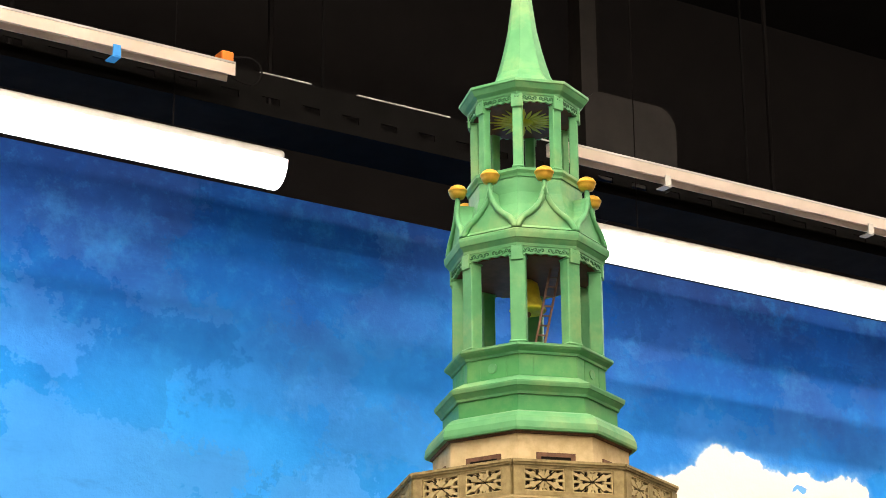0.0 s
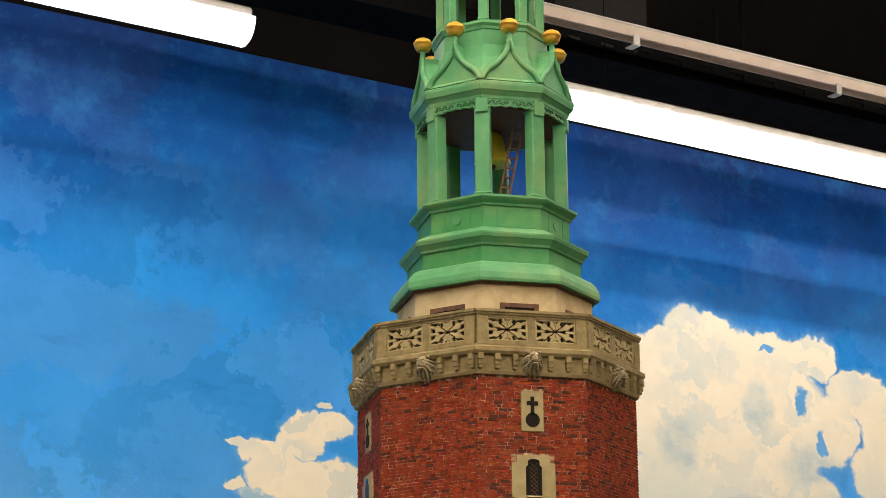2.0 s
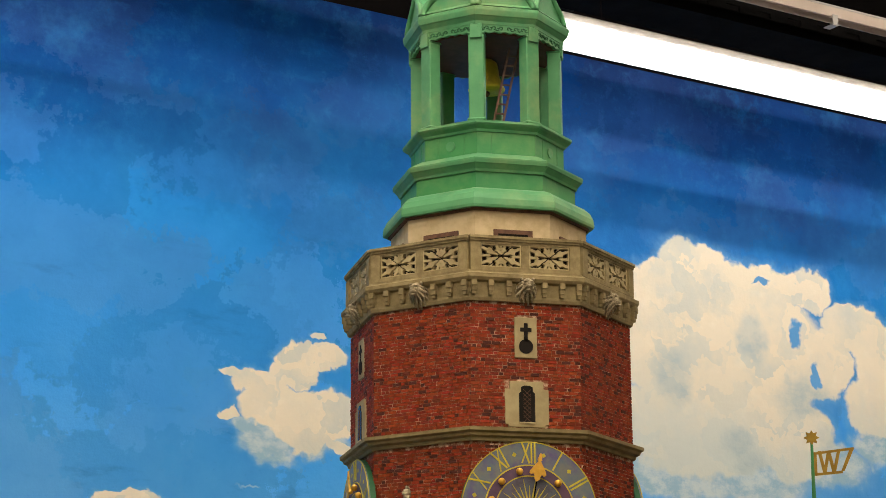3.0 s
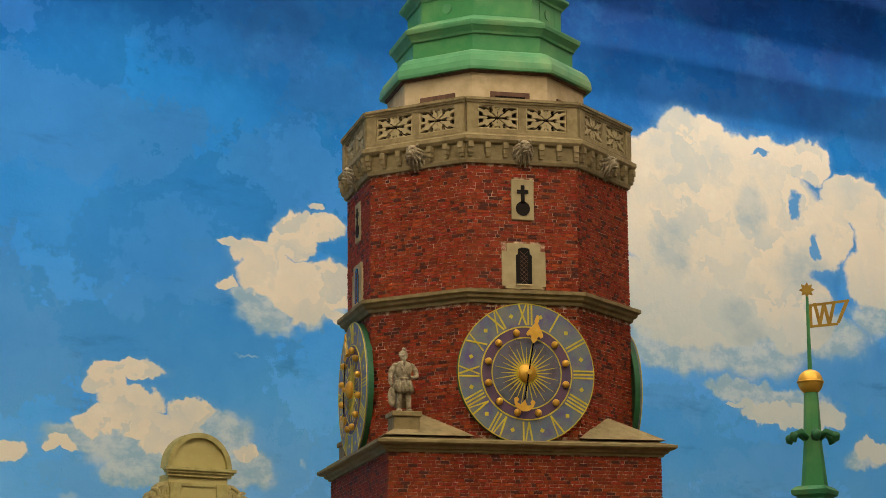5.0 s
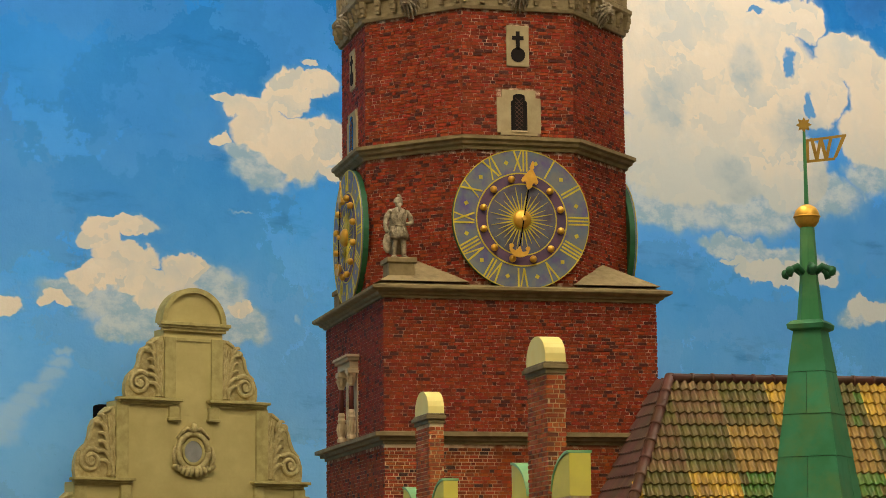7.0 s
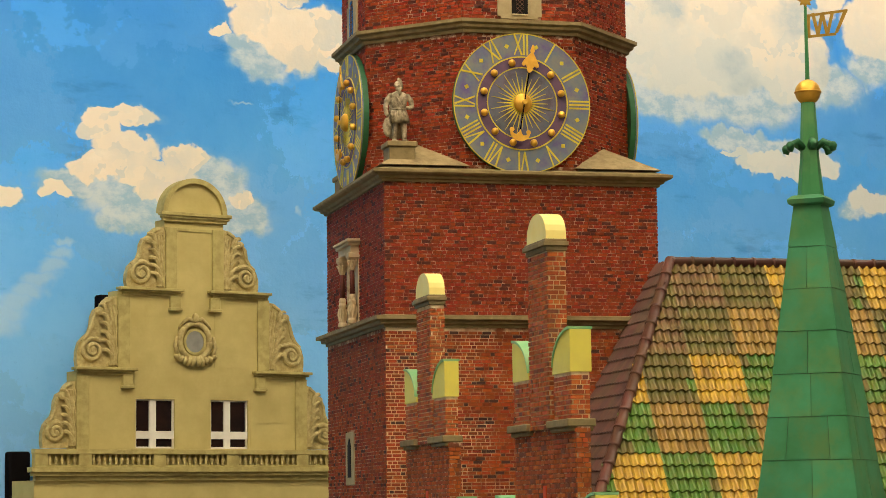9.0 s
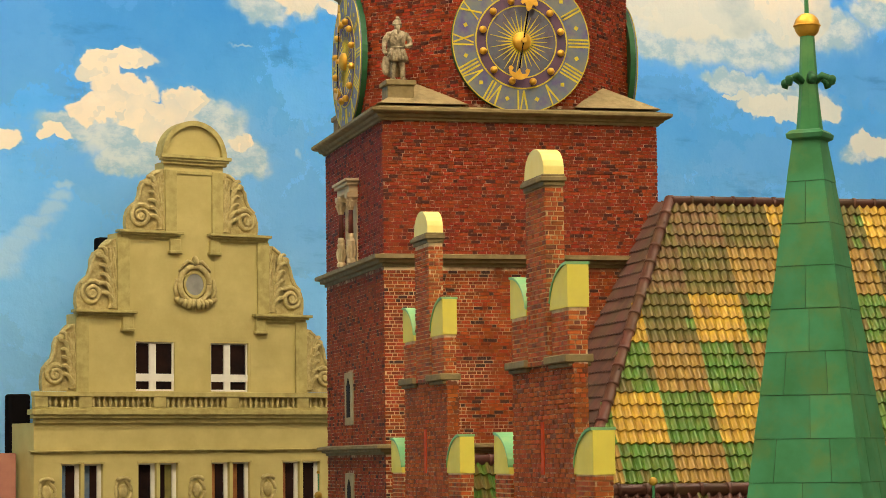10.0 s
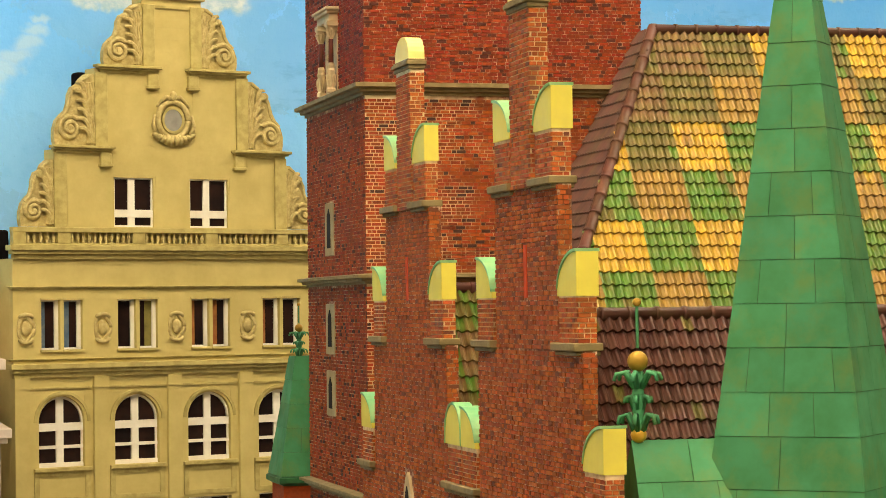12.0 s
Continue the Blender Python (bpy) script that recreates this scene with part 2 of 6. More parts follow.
def mural_material():
    """A hand-painted sky: blues from pale below to deep above, brushed patches and cream clouds."""
    m = bpy.data.materials.new("painted_sky")
    m.use_nodes = True
    nt = m.node_tree
    N, L = nt.nodes, nt.links
    b = N["Principled BSDF"]
    b.inputs["Roughness"].default_value = 0.55
    tc = N.new("ShaderNodeTexCoord")
    b.inputs["Specular IOR Level"].default_value = 0.08

    def vec(op, a, bb=None):
        x = N.new("ShaderNodeVectorMath")
        x.operation = op
        for sock, val in zip(x.inputs, (a, bb)):
            if val is None:
                continue
            if isinstance(val, tuple):
                sock.default_value = val
            else:
                L.new(val, sock)
        return x

    def math_node(op, a, bb=None, clamp=False):
        x = N.new("ShaderNodeMath")
        x.operation, x.use_clamp = op, clamp
        for sock, val in zip(x.inputs, (a, bb)):
            if val is None:
                continue
            if isinstance(val, (int, float)):
                sock.default_value = val
            else:
                L.new(val, sock)
        return x.outputs[0]

    def tex(scale, detail=5.0, rough=0.6, src=None, dist=0.0):
        n = N.new("ShaderNodeTexNoise")
        for k, v in (("Scale", scale), ("Detail", detail), ("Roughness", rough), ("Distortion", dist)):
            n.inputs[k].default_value = v
        L.new(src or tc.outputs["Object"], n.inputs["Vector"])
        return n

    def rng(src, lo, hi, a=0.0, c=1.0):
        r = N.new("ShaderNodeMapRange")
        r.interpolation_type = "SMOOTHSTEP"
        for i, v in ((1, lo), (2, hi), (3, a), (4, c)):
            r.inputs[i].default_value = v
        L.new(src, r.inputs[0])
        return r.outputs[0]

    def mix(fac, a, bb):
        x = N.new("ShaderNodeMix")
        x.data_type = "RGBA"
        for sock, val in ((x.inputs[0], fac), (x.inputs[6], a), (x.inputs[7], bb)):
            if isinstance(val, (int, float)):
                sock.default_value = val
            elif isinstance(val, tuple):
                sock.default_value = (*val, 1)
            else:
                L.new(val, sock)
        return x.outputs[2]

    sep = N.new("ShaderNodeSeparateXYZ")
    L.new(tc.outputs["Object"], sep.inputs[0])
    broad, brush = tex(2.6, 6, 0.66), tex(7.0, 7, 0.72)
    zz = math_node("ADD", sep.outputs["Z"], math_node("MULTIPLY", math_node("SUBTRACT", broad.outputs["Fac"], 0.5), 0.65))
    ramp = N.new("ShaderNodeValToRGB")
    L.new(rng(zz, 0.9, 2.75), ramp.inputs[0])
    e = ramp.color_ramp.elements
    e[0].position, e[0].color = 0.0, (0.24, 0.55, 0.90, 1)
    e[1].position, e[1].color = 1.0, (0.002, 0.030, 0.17, 1)
    for p, c in ((0.12, (0.19, 0.51, 0.90)), (0.32, (0.095, 0.405, 0.88)), (0.56, (0.034, 0.295, 0.80)), (0.76, (0.012, 0.22, 0.65)), (0.88, (0.004, 0.127, 0.44)), (0.94, (0.003, 0.074, 0.32))):
        k = e.new(p)
        k.color = (*c, 1)
    col = mix(math_node("MULTIPLY", rng(brush.outputs["Fac"], 0.5, 0.68), 0.18), ramp.outputs[0], (0.035, 0.34, 0.76))
    streak = tex(7.0, 5, 0.7, vec("MULTIPLY", tc.outputs["Object"], (0.7, 1, 2.4)).outputs[0])
    col = mix(math_node("MULTIPLY", rng(streak.outputs["Fac"], 0.55, 0.75), 0.40), col, (0.006, 0.15, 0.46))
    vor = N.new("ShaderNodeTexVoronoi")
    vor.inputs["Scale"].default_value = 5.5
    L.new(vec("ADD", vec("MULTIPLY", tc.outputs["Object"], (0.8, 1, 1.3)).outputs[0], vec("MULTIPLY", brush.outputs["Color"], (0.5, 0, 0.5)).outputs[0]).outputs[0], vor.inputs["Vector"])
    vs = N.new("ShaderNodeSeparateXYZ")
    L.new(vor.outputs["Color"], vs.inputs[0])
    hs = N.new("ShaderNodeHueSaturation")
    L.new(rng(vs.outputs[0], 0.0, 1.0, 0.91, 1.07), hs.inputs["Value"])
    L.new(rng(vs.outputs[1], 0.0, 1.0, 0.96, 1.0), hs.inputs["Saturation"])
    L.new(col, hs.inputs["Color"])
    col = hs.outputs[0]
    dabs = tex(30.0, 5, 0.75)
    col = mix(math_node("MULTIPLY", rng(dabs.outputs["Fac"], 0.52, 0.70), 0.10), col, (0.05, 0.34, 0.80))
    specks = tex(85.0, 4, 0.8, vec("MULTIPLY", tc.outputs["Object"], (1.0, 1, 0.7)).outputs[0])
    col = mix(math_node("MULTIPLY", rng(specks.outputs["Fac"], 0.60, 0.72), 0.25), col, (0.010, 0.14, 0.46))
    warp = tex(14.0, 3, 0.6)
    fine = tex(45.0, 5, 0.7)
    off = vec("ADD", vec("MULTIPLY", vec("SUBTRACT", warp.outputs["Color"], (0.5, 0.5, 0.5)).outputs[0], (0.075, 0, 0.075)).outputs[0], vec("MULTIPLY", vec("SUBTRACT", fine.outputs["Color"], (0.5, 0.5, 0.5)).outputs[0], (0.014, 0, 0.014)).outputs[0])
    q = vec("ADD", tc.outputs["Object"], off.outputs[0]).outputs[0]

    def blobs(rows):
        d = None
        for u, z, ru, rz in rows:
            x = vec("LENGTH", vec("DIVIDE", vec("SUBTRACT", q, (u, 0, z)).outputs[0], (ru, 1000, rz)).outputs[0]).outputs["Value"]
            d = x if d is None else math_node("MINIMUM", d, x)
        return d

    big = ((1.120, 2.075, 0.080, 0.075), (0.766, 2.237, 0.093, 0.06), (0.669, 2.177, 0.11, 0.059), (0.938, 2.212, 0.141, 0.056), (1.079, 2.224, 0.068, 0.049), (0.738, 2.081, 0.226, 0.13), (0.963, 2.071, 0.173, 0.133), (1.204, 2.159, 0.099, 0.05), (1.299, 2.096, 0.101, 0.075), (1.293, 1.996, 0.118, 0.074), (0.776, 1.911, 0.227, 0.105), (1.031, 1.899, 0.111, 0.084))
    under = ((0.699, 1.801, 0.131, 0.051), (0.875, 1.815, 0.199, 0.07), (1.092, 1.857, 0.144, 0.048), (1.255, 1.907, 0.066, 0.049), (0.645, 1.887, 0.086, 0.103), (0.893, 1.887, 0.138, 0.082))
    hole = ((1.126, 1.985, 0.036, 0.022), (1.098, 2.045, 0.018, 0.020), (1.040, 2.125, 0.017, 0.024), (0.955, 2.232, 0.028, 0.006))
    hollow = ((0.710, 2.005, 0.050, 0.065), (1.065, 1.990, 0.085, 0.050), (0.875, 1.885, 0.045, 0.035), (0.910, 1.840, 0.045, 0.035), (0.950, 1.765, 0.140, 0.032), (0.918, 2.105, 0.040, 0.050), (1.160, 1.880, 0.090, 0.055))
    left = ((-0.131, 1.950, 0.074, 0.026), (-0.168, 1.915, 0.050, 0.030), (-0.125, 1.99, 0.011, 0.008), (-0.292, 1.902, 0.02, 0.009), (-0.23, 1.886, 0.064, 0.027), (-0.297, 1.831, 0.025, 0.014), (-0.189, 1.85, 0.088, 0.037), (-0.107, 1.847, 0.084, 0.047), (-0.072, 1.783, 0.03, 0.015), (-0.142, 1.813, 0.071, 0.035))
    leftthin = ((-0.212, 1.786, 0.064, 0.031), (-0.107, 1.796, 0.071, 0.027), (-0.246, 1.813, 0.046, 0.02))
    low = ((-0.492, 1.661, 0.066, 0.016), (-0.528, 1.639, 0.042, 0.019), (-0.48, 1.611, 0.064, 0.025), (-0.527, 1.574, 0.063, 0.025), (-0.367, 1.602, 0.049, 0.024), (-0.432, 1.57, 0.098, 0.025), (-0.614, 1.532, 0.033, 0.011), (-0.399, 1.543, 0.065, 0.019), (-0.703, 1.511, 0.03, 0.02), (-0.256, 1.537, 0.025, 0.016))
    lowthin = ((-0.262, 1.500, 0.072, 0.034), (-0.452, 1.526, 0.119, 0.039), (-0.323, 1.558, 0.078, 0.044), (-0.244, 1.513, 0.041, 0.036), (-0.578, 1.547, 0.073, 0.021), (-0.473, 1.491, 0.064, 0.024))
    right = ((0.944, 1.687, 0.073, 0.021), (1.083, 1.691, 0.079, 0.026), (1.012, 1.669, 0.093, 0.016), (1.245, 1.624, 0.059, 0.029), (0.87, 1.705, 0.037, 0.007))
    rightthin = ((0.991, 1.708, 0.14, 0.026), (1.22, 1.605, 0.065, 0.021), (0.871, 1.728, 0.091, 0.018))
    wisp = tuple((-0.582 - 0.019 * k, 1.440 - 0.0195 * k, 0.016 + 0.003 * k, 0.008 + 0.0022 * k) for k in range(8)) + ((-0.136, 1.519, 0.006, 0.008), (-0.257, 1.706, 0.018, 0.003))
    shade = tex(6.0, 5, 0.6)
    strokes = tex(16.0, 5, 0.7, vec("MULTIPLY", tc.outputs["Object"], (1.0, 1, 1.6)).outputs[0])
    gaps = rng(blobs(hole), 0.75, 1.15)
    thin = blobs(under + leftthin + lowthin + rightthin)
    d = blobs(big + left + low + right)
    col = mix(rng(math_node("MINIMUM", d, thin), 1.35, 0.85, 0.0, 0.45), col, (0.22, 0.47, 0.74))
    pale = mix(rng(strokes.outputs["Fac"], 0.40, 0.62), (0.35, 0.52, 0.64), (0.62, 0.69, 0.70))
    col = mix(math_node("MULTIPLY", rng(thin, 1.12, 0.70, 0.0, 0.92), gaps), col, pale)
    cream = mix(math_node("MULTIPLY", rng(strokes.outputs["Fac"], 0.52, 0.66), 0.45), (0.85, 0.75, 0.60), (0.91, 0.82, 0.68))
    dab = N.new("ShaderNodeTexVoronoi")
    dab.inputs["Scale"].default_value = 15.0
    L.new(vec("ADD", vec("MULTIPLY", tc.outputs["Object"], (0.8, 1, 1.3)).outputs[0], vec("MULTIPLY", warp.outputs["Color"], (0.22, 0, 0.22)).outputs[0]).outputs[0], dab.inputs["Vector"])
    ds = N.new("ShaderNodeSeparateXYZ")
    L.new(dab.outputs["Color"], ds.inputs[0])
    patch = math_node("ADD", math_node("MULTIPLY", shade.outputs["Fac"], 0.72), math_node("MULTIPLY", ds.outputs[0], 0.22))
    cream = mix(math_node("MULTIPLY", rng(patch, 0.38, 0.62), 0.38), cream, (0.55, 0.60, 0.58))
    cream = mix(math_node("MULTIPLY", rng(patch, 0.48, 0.64), 0.20), cream, (0.34, 0.50, 0.60))
    low_side = rng(math_node("ADD", sep.outputs["Z"], math_node("MULTIPLY", shade.outputs["Fac"], 0.55)), 2.32, 2.08)
    low_side = math_node("MULTIPLY", low_side, rng(sep.outputs["X"], 0.3, 0.6))
    cream = mix(math_node("MULTIPLY", low_side, 0.65), cream, (0.55, 0.64, 0.65))
    cream = mix(math_node("MULTIPLY", rng(blobs(hollow), 1.25, 0.45), rng(strokes.outputs["Fac"], 0.30, 0.60, 0.85, 0.45)), cream, (0.40, 0.51, 0.56))
    col = mix(math_node("MULTIPLY", rng(d, 1.06, 0.92), gaps), col, cream)
    col = mix(rng(blobs(wisp), 1.6, 0.4, 0.0, 0.5), col, (0.50, 0.66, 0.76))
    L.new(col, b.inputs["Base Color"])
    bp = N.new("ShaderNodeBump")
    bp.inputs["Strength"].default_value, bp.inputs["Distance"].default_value = 0.35, 0.003
    L.new(tex(60.0, 4, 0.7).outputs["Fac"], bp.inputs["Height"])
    L.new(bp.outputs[0], b.inputs["Normal"])
    return m


SKY = mural_material()


# ---- builders ----
def thing(name, m=None, label="", category="", group="", kind=""):
    ob = new(name)
    ob.empty_display_size = 0.02
    ob.matrix_world = m or Matrix.Identity(4)
    return tagged(ob, label, category, group, kind)


def part(name, bm, material, parent=None, label="", smooth=False):
    """One mesh out of a bmesh, under a thing or part, in that parent's own axes."""
    me = bpy.data.meshes.new(name)
    bmesh.ops.recalc_face_normals(bm, faces=bm.faces[:])
    bm.to_mesh(me)
    bm.free()
    me.materials.append(material)
    if smooth:
        for p in me.polygons:
            p.use_smooth = True
    ob = new(name, me)
    ob.parent = parent
    if label:
        ob["label"] = label
    return ob


def solo(name, bm, material, m, label, category, group="", kind="", smooth=False):
    """A thing that is one mesh."""
    ob = part(name, bm, material, None, "", smooth)
    ob.matrix_world = m
    return tagged(ob, label, category, group, kind)


def box(bm, x0, x1, y0, y1, z0, z1, bevel=0.0):
    v = [bm.verts.new((x, y, z)) for x in (x0, x1) for y in (y0, y1) for z in (z0, z1)]
    fs = [bm.faces.new([v[i] for i in q]) for q in ((0, 1, 3, 2), (4, 6, 7, 5), (0, 4, 5, 1), (2, 3, 7, 6), (0, 2, 6, 4), (1, 5, 7, 3))]
    if bevel:
        es = list({e for f in fs for e in f.edges})
        bmesh.ops.bevel(bm, geom=es, offset=bevel, segments=1, affect="EDGES")
    return v


def boxes(*rows, bevel=0.0):
    bm = bmesh.new()
    for r in rows:
        box(bm, *r, bevel=bevel)
    return bm


def lathe(profile, n=8, turn=22.5, flats=True, close=True):
    """A solid of n sides round z through (radius, z) rows; radius is to the flats."""
    bm = bmesh.new()
    k = 1 / math.cos(math.pi / n) if flats else 1.0
    rings = []
    for r, z in profile:
        rings.append([bm.verts.new((k * r * math.cos(radians(turn + 360 * i / n)), k * r * math.sin(radians(turn + 360 * i / n)), z)) for i in range(n)])
    for a, b in zip(rings, rings[1:]):
        for i in range(n):
            j = (i + 1) % n
            bm.faces.new((a[i], a[j], b[j], b[i]))
    if close:
        bm.faces.new(rings[0][::-1])
        bm.faces.new(rings[-1])
    return bm


def square(profile):
    return lathe(profile, 4, 45)


def prism(outline, y0, y1):
    """An outline of (x, z) pushed from y0 to y1."""
    bm = bmesh.new()
    a = [bm.verts.new((x, y0, z)) for x, z in outline]
    b = [bm.verts.new((x, y1, z)) for x, z in outline]
    n = len(a)
    bm.faces.new(a)
    bm.faces.new(b[::-1])
    for i in range(n):
        bm.faces.new((a[i], b[i], b[(i + 1) % n], a[(i + 1) % n]))
    return bm


def merge(*bms):
    out = bmesh.new()
    for b in bms:
        me = bpy.data.meshes.new("tmp")
        b.to_mesh(me)
        b.free()
        out.from_mesh(me)
        bpy.data.meshes.remove(me)
    return out


def moved(bm, m):
    bm.transform(m)
    return bm


def ball(r, seg=16, rings=10, squash=1.0):
    bm = bmesh.new()
    bmesh.ops.create_uvsphere(bm, u_segments=seg, v_segments=rings, radius=r)
    if squash != 1:
        bm.transform(Matrix.Diagonal((1, 1, squash, 1)))
    return bm


def tube(points, r, n=6, taper=1.0):
    """A tube along points."""
    bm = bmesh.new()
    pts = [Vector(p) for p in points]
    rings = []
    for i, p in enumerate(pts):
        d = (pts[min(i + 1, len(pts) - 1)] - pts[max(i - 1, 0)]).normalized()
        a = d.orthogonal().normalized() if i == 0 else (a - d * a.dot(d)).normalized()
        b = d.cross(a)
        rr = r * (1 + (taper - 1) * i / max(len(pts) - 1, 1))
        rings.append([bm.verts.new(p + rr * (math.cos(t) * a + math.sin(t) * b)) for t in (2 * math.pi * k / n for k in range(n))])
    for ra, rb in zip(rings, rings[1:]):
        for i in range(n):
            bm.faces.new((ra[i], ra[(i + 1) % n], rb[(i + 1) % n], rb[i]))
    bm.faces.new(rings[0][::-1])
    bm.faces.new(rings[-1])
    return bm


def around(i, n=8):
    """Turns a piece made at the front (-y) to face i of n."""
    return Matrix.Rotation(2 * math.pi * i / n, 4, "Z")


BRICK_L, BRICK_H, JOINT, PROUD = 0.0108, 0.0040, 0.0010, 0.0009


def courses(x0, x1, z0, z1, holes=()):
    """The bricks of a flat wall as (x0, x1, z0, z1), long and short by turns, left out where holes are."""
    rows = []
    n = int((z1 - z0) / BRICK_H)
    for k in range(n):
        za = z0 + k * BRICK_H
        zb = za + BRICK_H - JOINT
        x = x0 - (0.0, 0.0094, 0.0046, 0.0131)[k % 4] - random.random() * 0.002
        long = k % 2 == 0
        while x < x1:
            w = BRICK_L if long else BRICK_L * 0.5
            a, b = max(x, x0), min(x + w - JOINT, x1)
            x += w
            long = not long if random.random() < 0.8 else long
            if b - a < 0.0012:
                continue
            if any(a < h[1] and b > h[0] and za < h[3] and zb > h[2] for h in holes):
                for h in holes:
                    if a < h[1] and b > h[0] and za < h[3] and zb > h[2]:
                        if a < h[0] - 0.0012:
                            rows.append((a, h[0], za, zb))
                        if b > h[1] + 0.0012:
                            rows.append((h[1], b, za, zb))
                continue
            rows.append((a, b, za, zb))
    return rows


def brick_stuff(name, parent, fields, material, label):
    """All the bricks of several walls in one mesh. fields: (matrix, bricks); the wall's face is y = 0, facing -y."""
    vs, fs = [], []
    for m, rows in fields:
        r3, tr = np.array(m.to_3x3()), np.array(m.translation)
        for a, b, za, zb in rows:
            p = PROUD * random.uniform(0.6, 1.25)
            t = random.uniform(-0.0002, 0.0002)
            i = len(vs)
            c = np.array([(a, 0.0006, za), (b, 0.0006, za), (b, 0.0006, zb), (a, 0.0006, zb), (a, -p - t, za), (b, -p + t, za), (b, -p + t, zb), (a, -p - t, zb)])
            vs.extend((c @ r3.T + tr).tolist())
            fs.extend([(i + 4, i + 5, i + 6, i + 7), (i, i + 1, i + 5, i + 4), (i + 1, i + 2, i + 6, i + 5), (i + 2, i + 3, i + 7, i + 6), (i + 3, i, i + 4, i + 7)])
    me = bpy.data.meshes.new(name)
    me.from_pydata(vs, [], fs)
    me.materials.append(material)
    ob = new(name, me)
    ob.parent = parent
    ob["kind"] = "stuff"
    ob["label"] = label
    return ob


def brick_parts(parent, m, rows, material):
    """Single bricks, each an object on a shared mesh of its length."""
    shared = {}
    for a, b, za, zb in rows:
        w = round(b - a, 3)
        if w not in shared:
            me = bpy.data.meshes.new("brick")
            bm = boxes((-w / 2, w / 2, -PROUD, 0.0006, 0, BRICK_H - JOINT), bevel=0.0002)
            bm.to_mesh(me)
            bm.free()
            me.materials.append(material)
            shared[w] = me
        ob = new("brick", shared[w])
        ob.parent = parent
        ob.matrix_local = m @ Matrix.Translation(((a + b) / 2, random.uniform(-0.0002, 0.0002), za))


def stone_blob(rows, rough=0.0, seed=3):
    """A carved figure: overlapping rounded lumps (x, y, z, rx, ry, rz), one mesh."""
    bms = []
    for x, y, z, rx, ry, rz in rows:
        b = bmesh.new()
        bmesh.ops.create_icosphere(b, subdivisions=2, radius=1)
        b.transform(Matrix.Translation((x, y, z)) @ Matrix.Diagonal((rx, ry, rz, 1)))
        bms.append(b)
    out = merge(*bms)
    if rough:
        for v in out.verts:
            v.co += rough * noise.noise_vector(v.co * 220 + Vector((seed, 0, 0)))
    return out


# ---- the room ----
def room():
    solo("wall_north", boxes((-3.2, 3.6, 0, 0.1, -0.5, 2.636)), SKY, MURAL, "hand-painted blue sky mural with cream clouds", "wall", kind="structure")
    solo("wall_upper", boxes((-3.2, 3.6, 0.55, 0.65, 2.4, 3.7)), BLACK, MURAL, "black-painted wall above the mural", "wall", kind="structure")
    solo("ceiling", boxes((-3.2, 3.6, -6.6, 0.55, 3.6, 3.7)), BLACK, MURAL, "black-painted ceiling", "ceiling", kind="structure")
    solo("wall_south", boxes((-3.2, 3.6, -6.7, -6.6, -0.5, 3.6)), ROOM_WALL, MURAL, "plain grey hall wall", "wall", kind="structure")
    solo("wall_west", boxes((-3.3, -3.2, -6.6, 0.6, -0.5, 3.6)), ROOM_WALL, MURAL, "plain grey hall wall", "wall", kind="structure")
    solo("wall_east", boxes((3.6, 3.7, -6.6, 0.6, -0.5, 3.6)), ROOM_WALL, MURAL, "plain grey hall wall", "wall", kind="structure")
    solo("floor", boxes((-3.2, 3.6, -6.6, 0.0, -0.6, -0.5)), FLOOR, MURAL, "grey hall floor", "floor", kind="structure")
    solo("ground", boxes((-3.2, 3.6, -3.2, 0.0, 0.26, 0.3)), COBBLE, MURAL, "grey paved base of the model city", "ground", kind="structure")


room()


def lamp(u0, u1, d, z, glow):
    """A surface batten: metal housing, end caps, round white diffuser."""
    t = thing("tube_lamp", MURAL @ Matrix.Translation(((u0 + u1) / 2, d, z)), "lit white tube lamp in a metal housing under the ceiling, seen or added as fill", "lamp", "tube lamps")
    h = (u1 - u0) / 2
    arc = [(0.036 * math.cos(a), 0.012 - 0.040 * math.sin(a)) for a in (math.pi * i / 12 for i in range(13))]
    bm = prism([(x, zz) for x, zz in arc], -h + 0.012, h - 0.012)
    part("diffuser", moved(bm, Matrix.Rotation(math.pi / 2, 4, "Z")), glow, t, "glowing white diffuser", True)
    part("housing", boxes((-h, h, -0.030, 0.030, 0.0135, 0.032), bevel=0.004), ALU, t)
    for s in (-1, 1):
        cap = prism([(1.03 * x, 0.0005 + 1.03 * zz) for x, zz in arc], -0.006, 0.006)
        part("end_cap", moved(cap, Matrix.Translation((s * (h - 0.0055), 0, 0)) @ Matrix.Rotation(math.pi / 2, 4, "Z")), GLOW if glow is GLOW else WHITE, t)
    for s in (-0.7, 0.7):
        part("hanger", tube([(s * h, 0.01, 0.032), (s * h, 0.01, 3.6 - z)], 0.0012), BLACK, t)
    return t


lamp(-1.75, -0.483, -0.35, 2.526, GLOW)
lamp(0.08, 1.45, -0.35, 2.522, GLOW)
# rows added out of view to light the model from its front left
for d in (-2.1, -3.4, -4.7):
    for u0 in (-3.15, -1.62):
        lamp(u0, u0 + 1.5, d, 3.1, GLOW_FILL)
# further row added out of view, to brighten the mural
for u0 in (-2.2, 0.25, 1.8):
    lamp(u0, u0 + 1.5, -1.45, 3.1, GLOW_FILL)


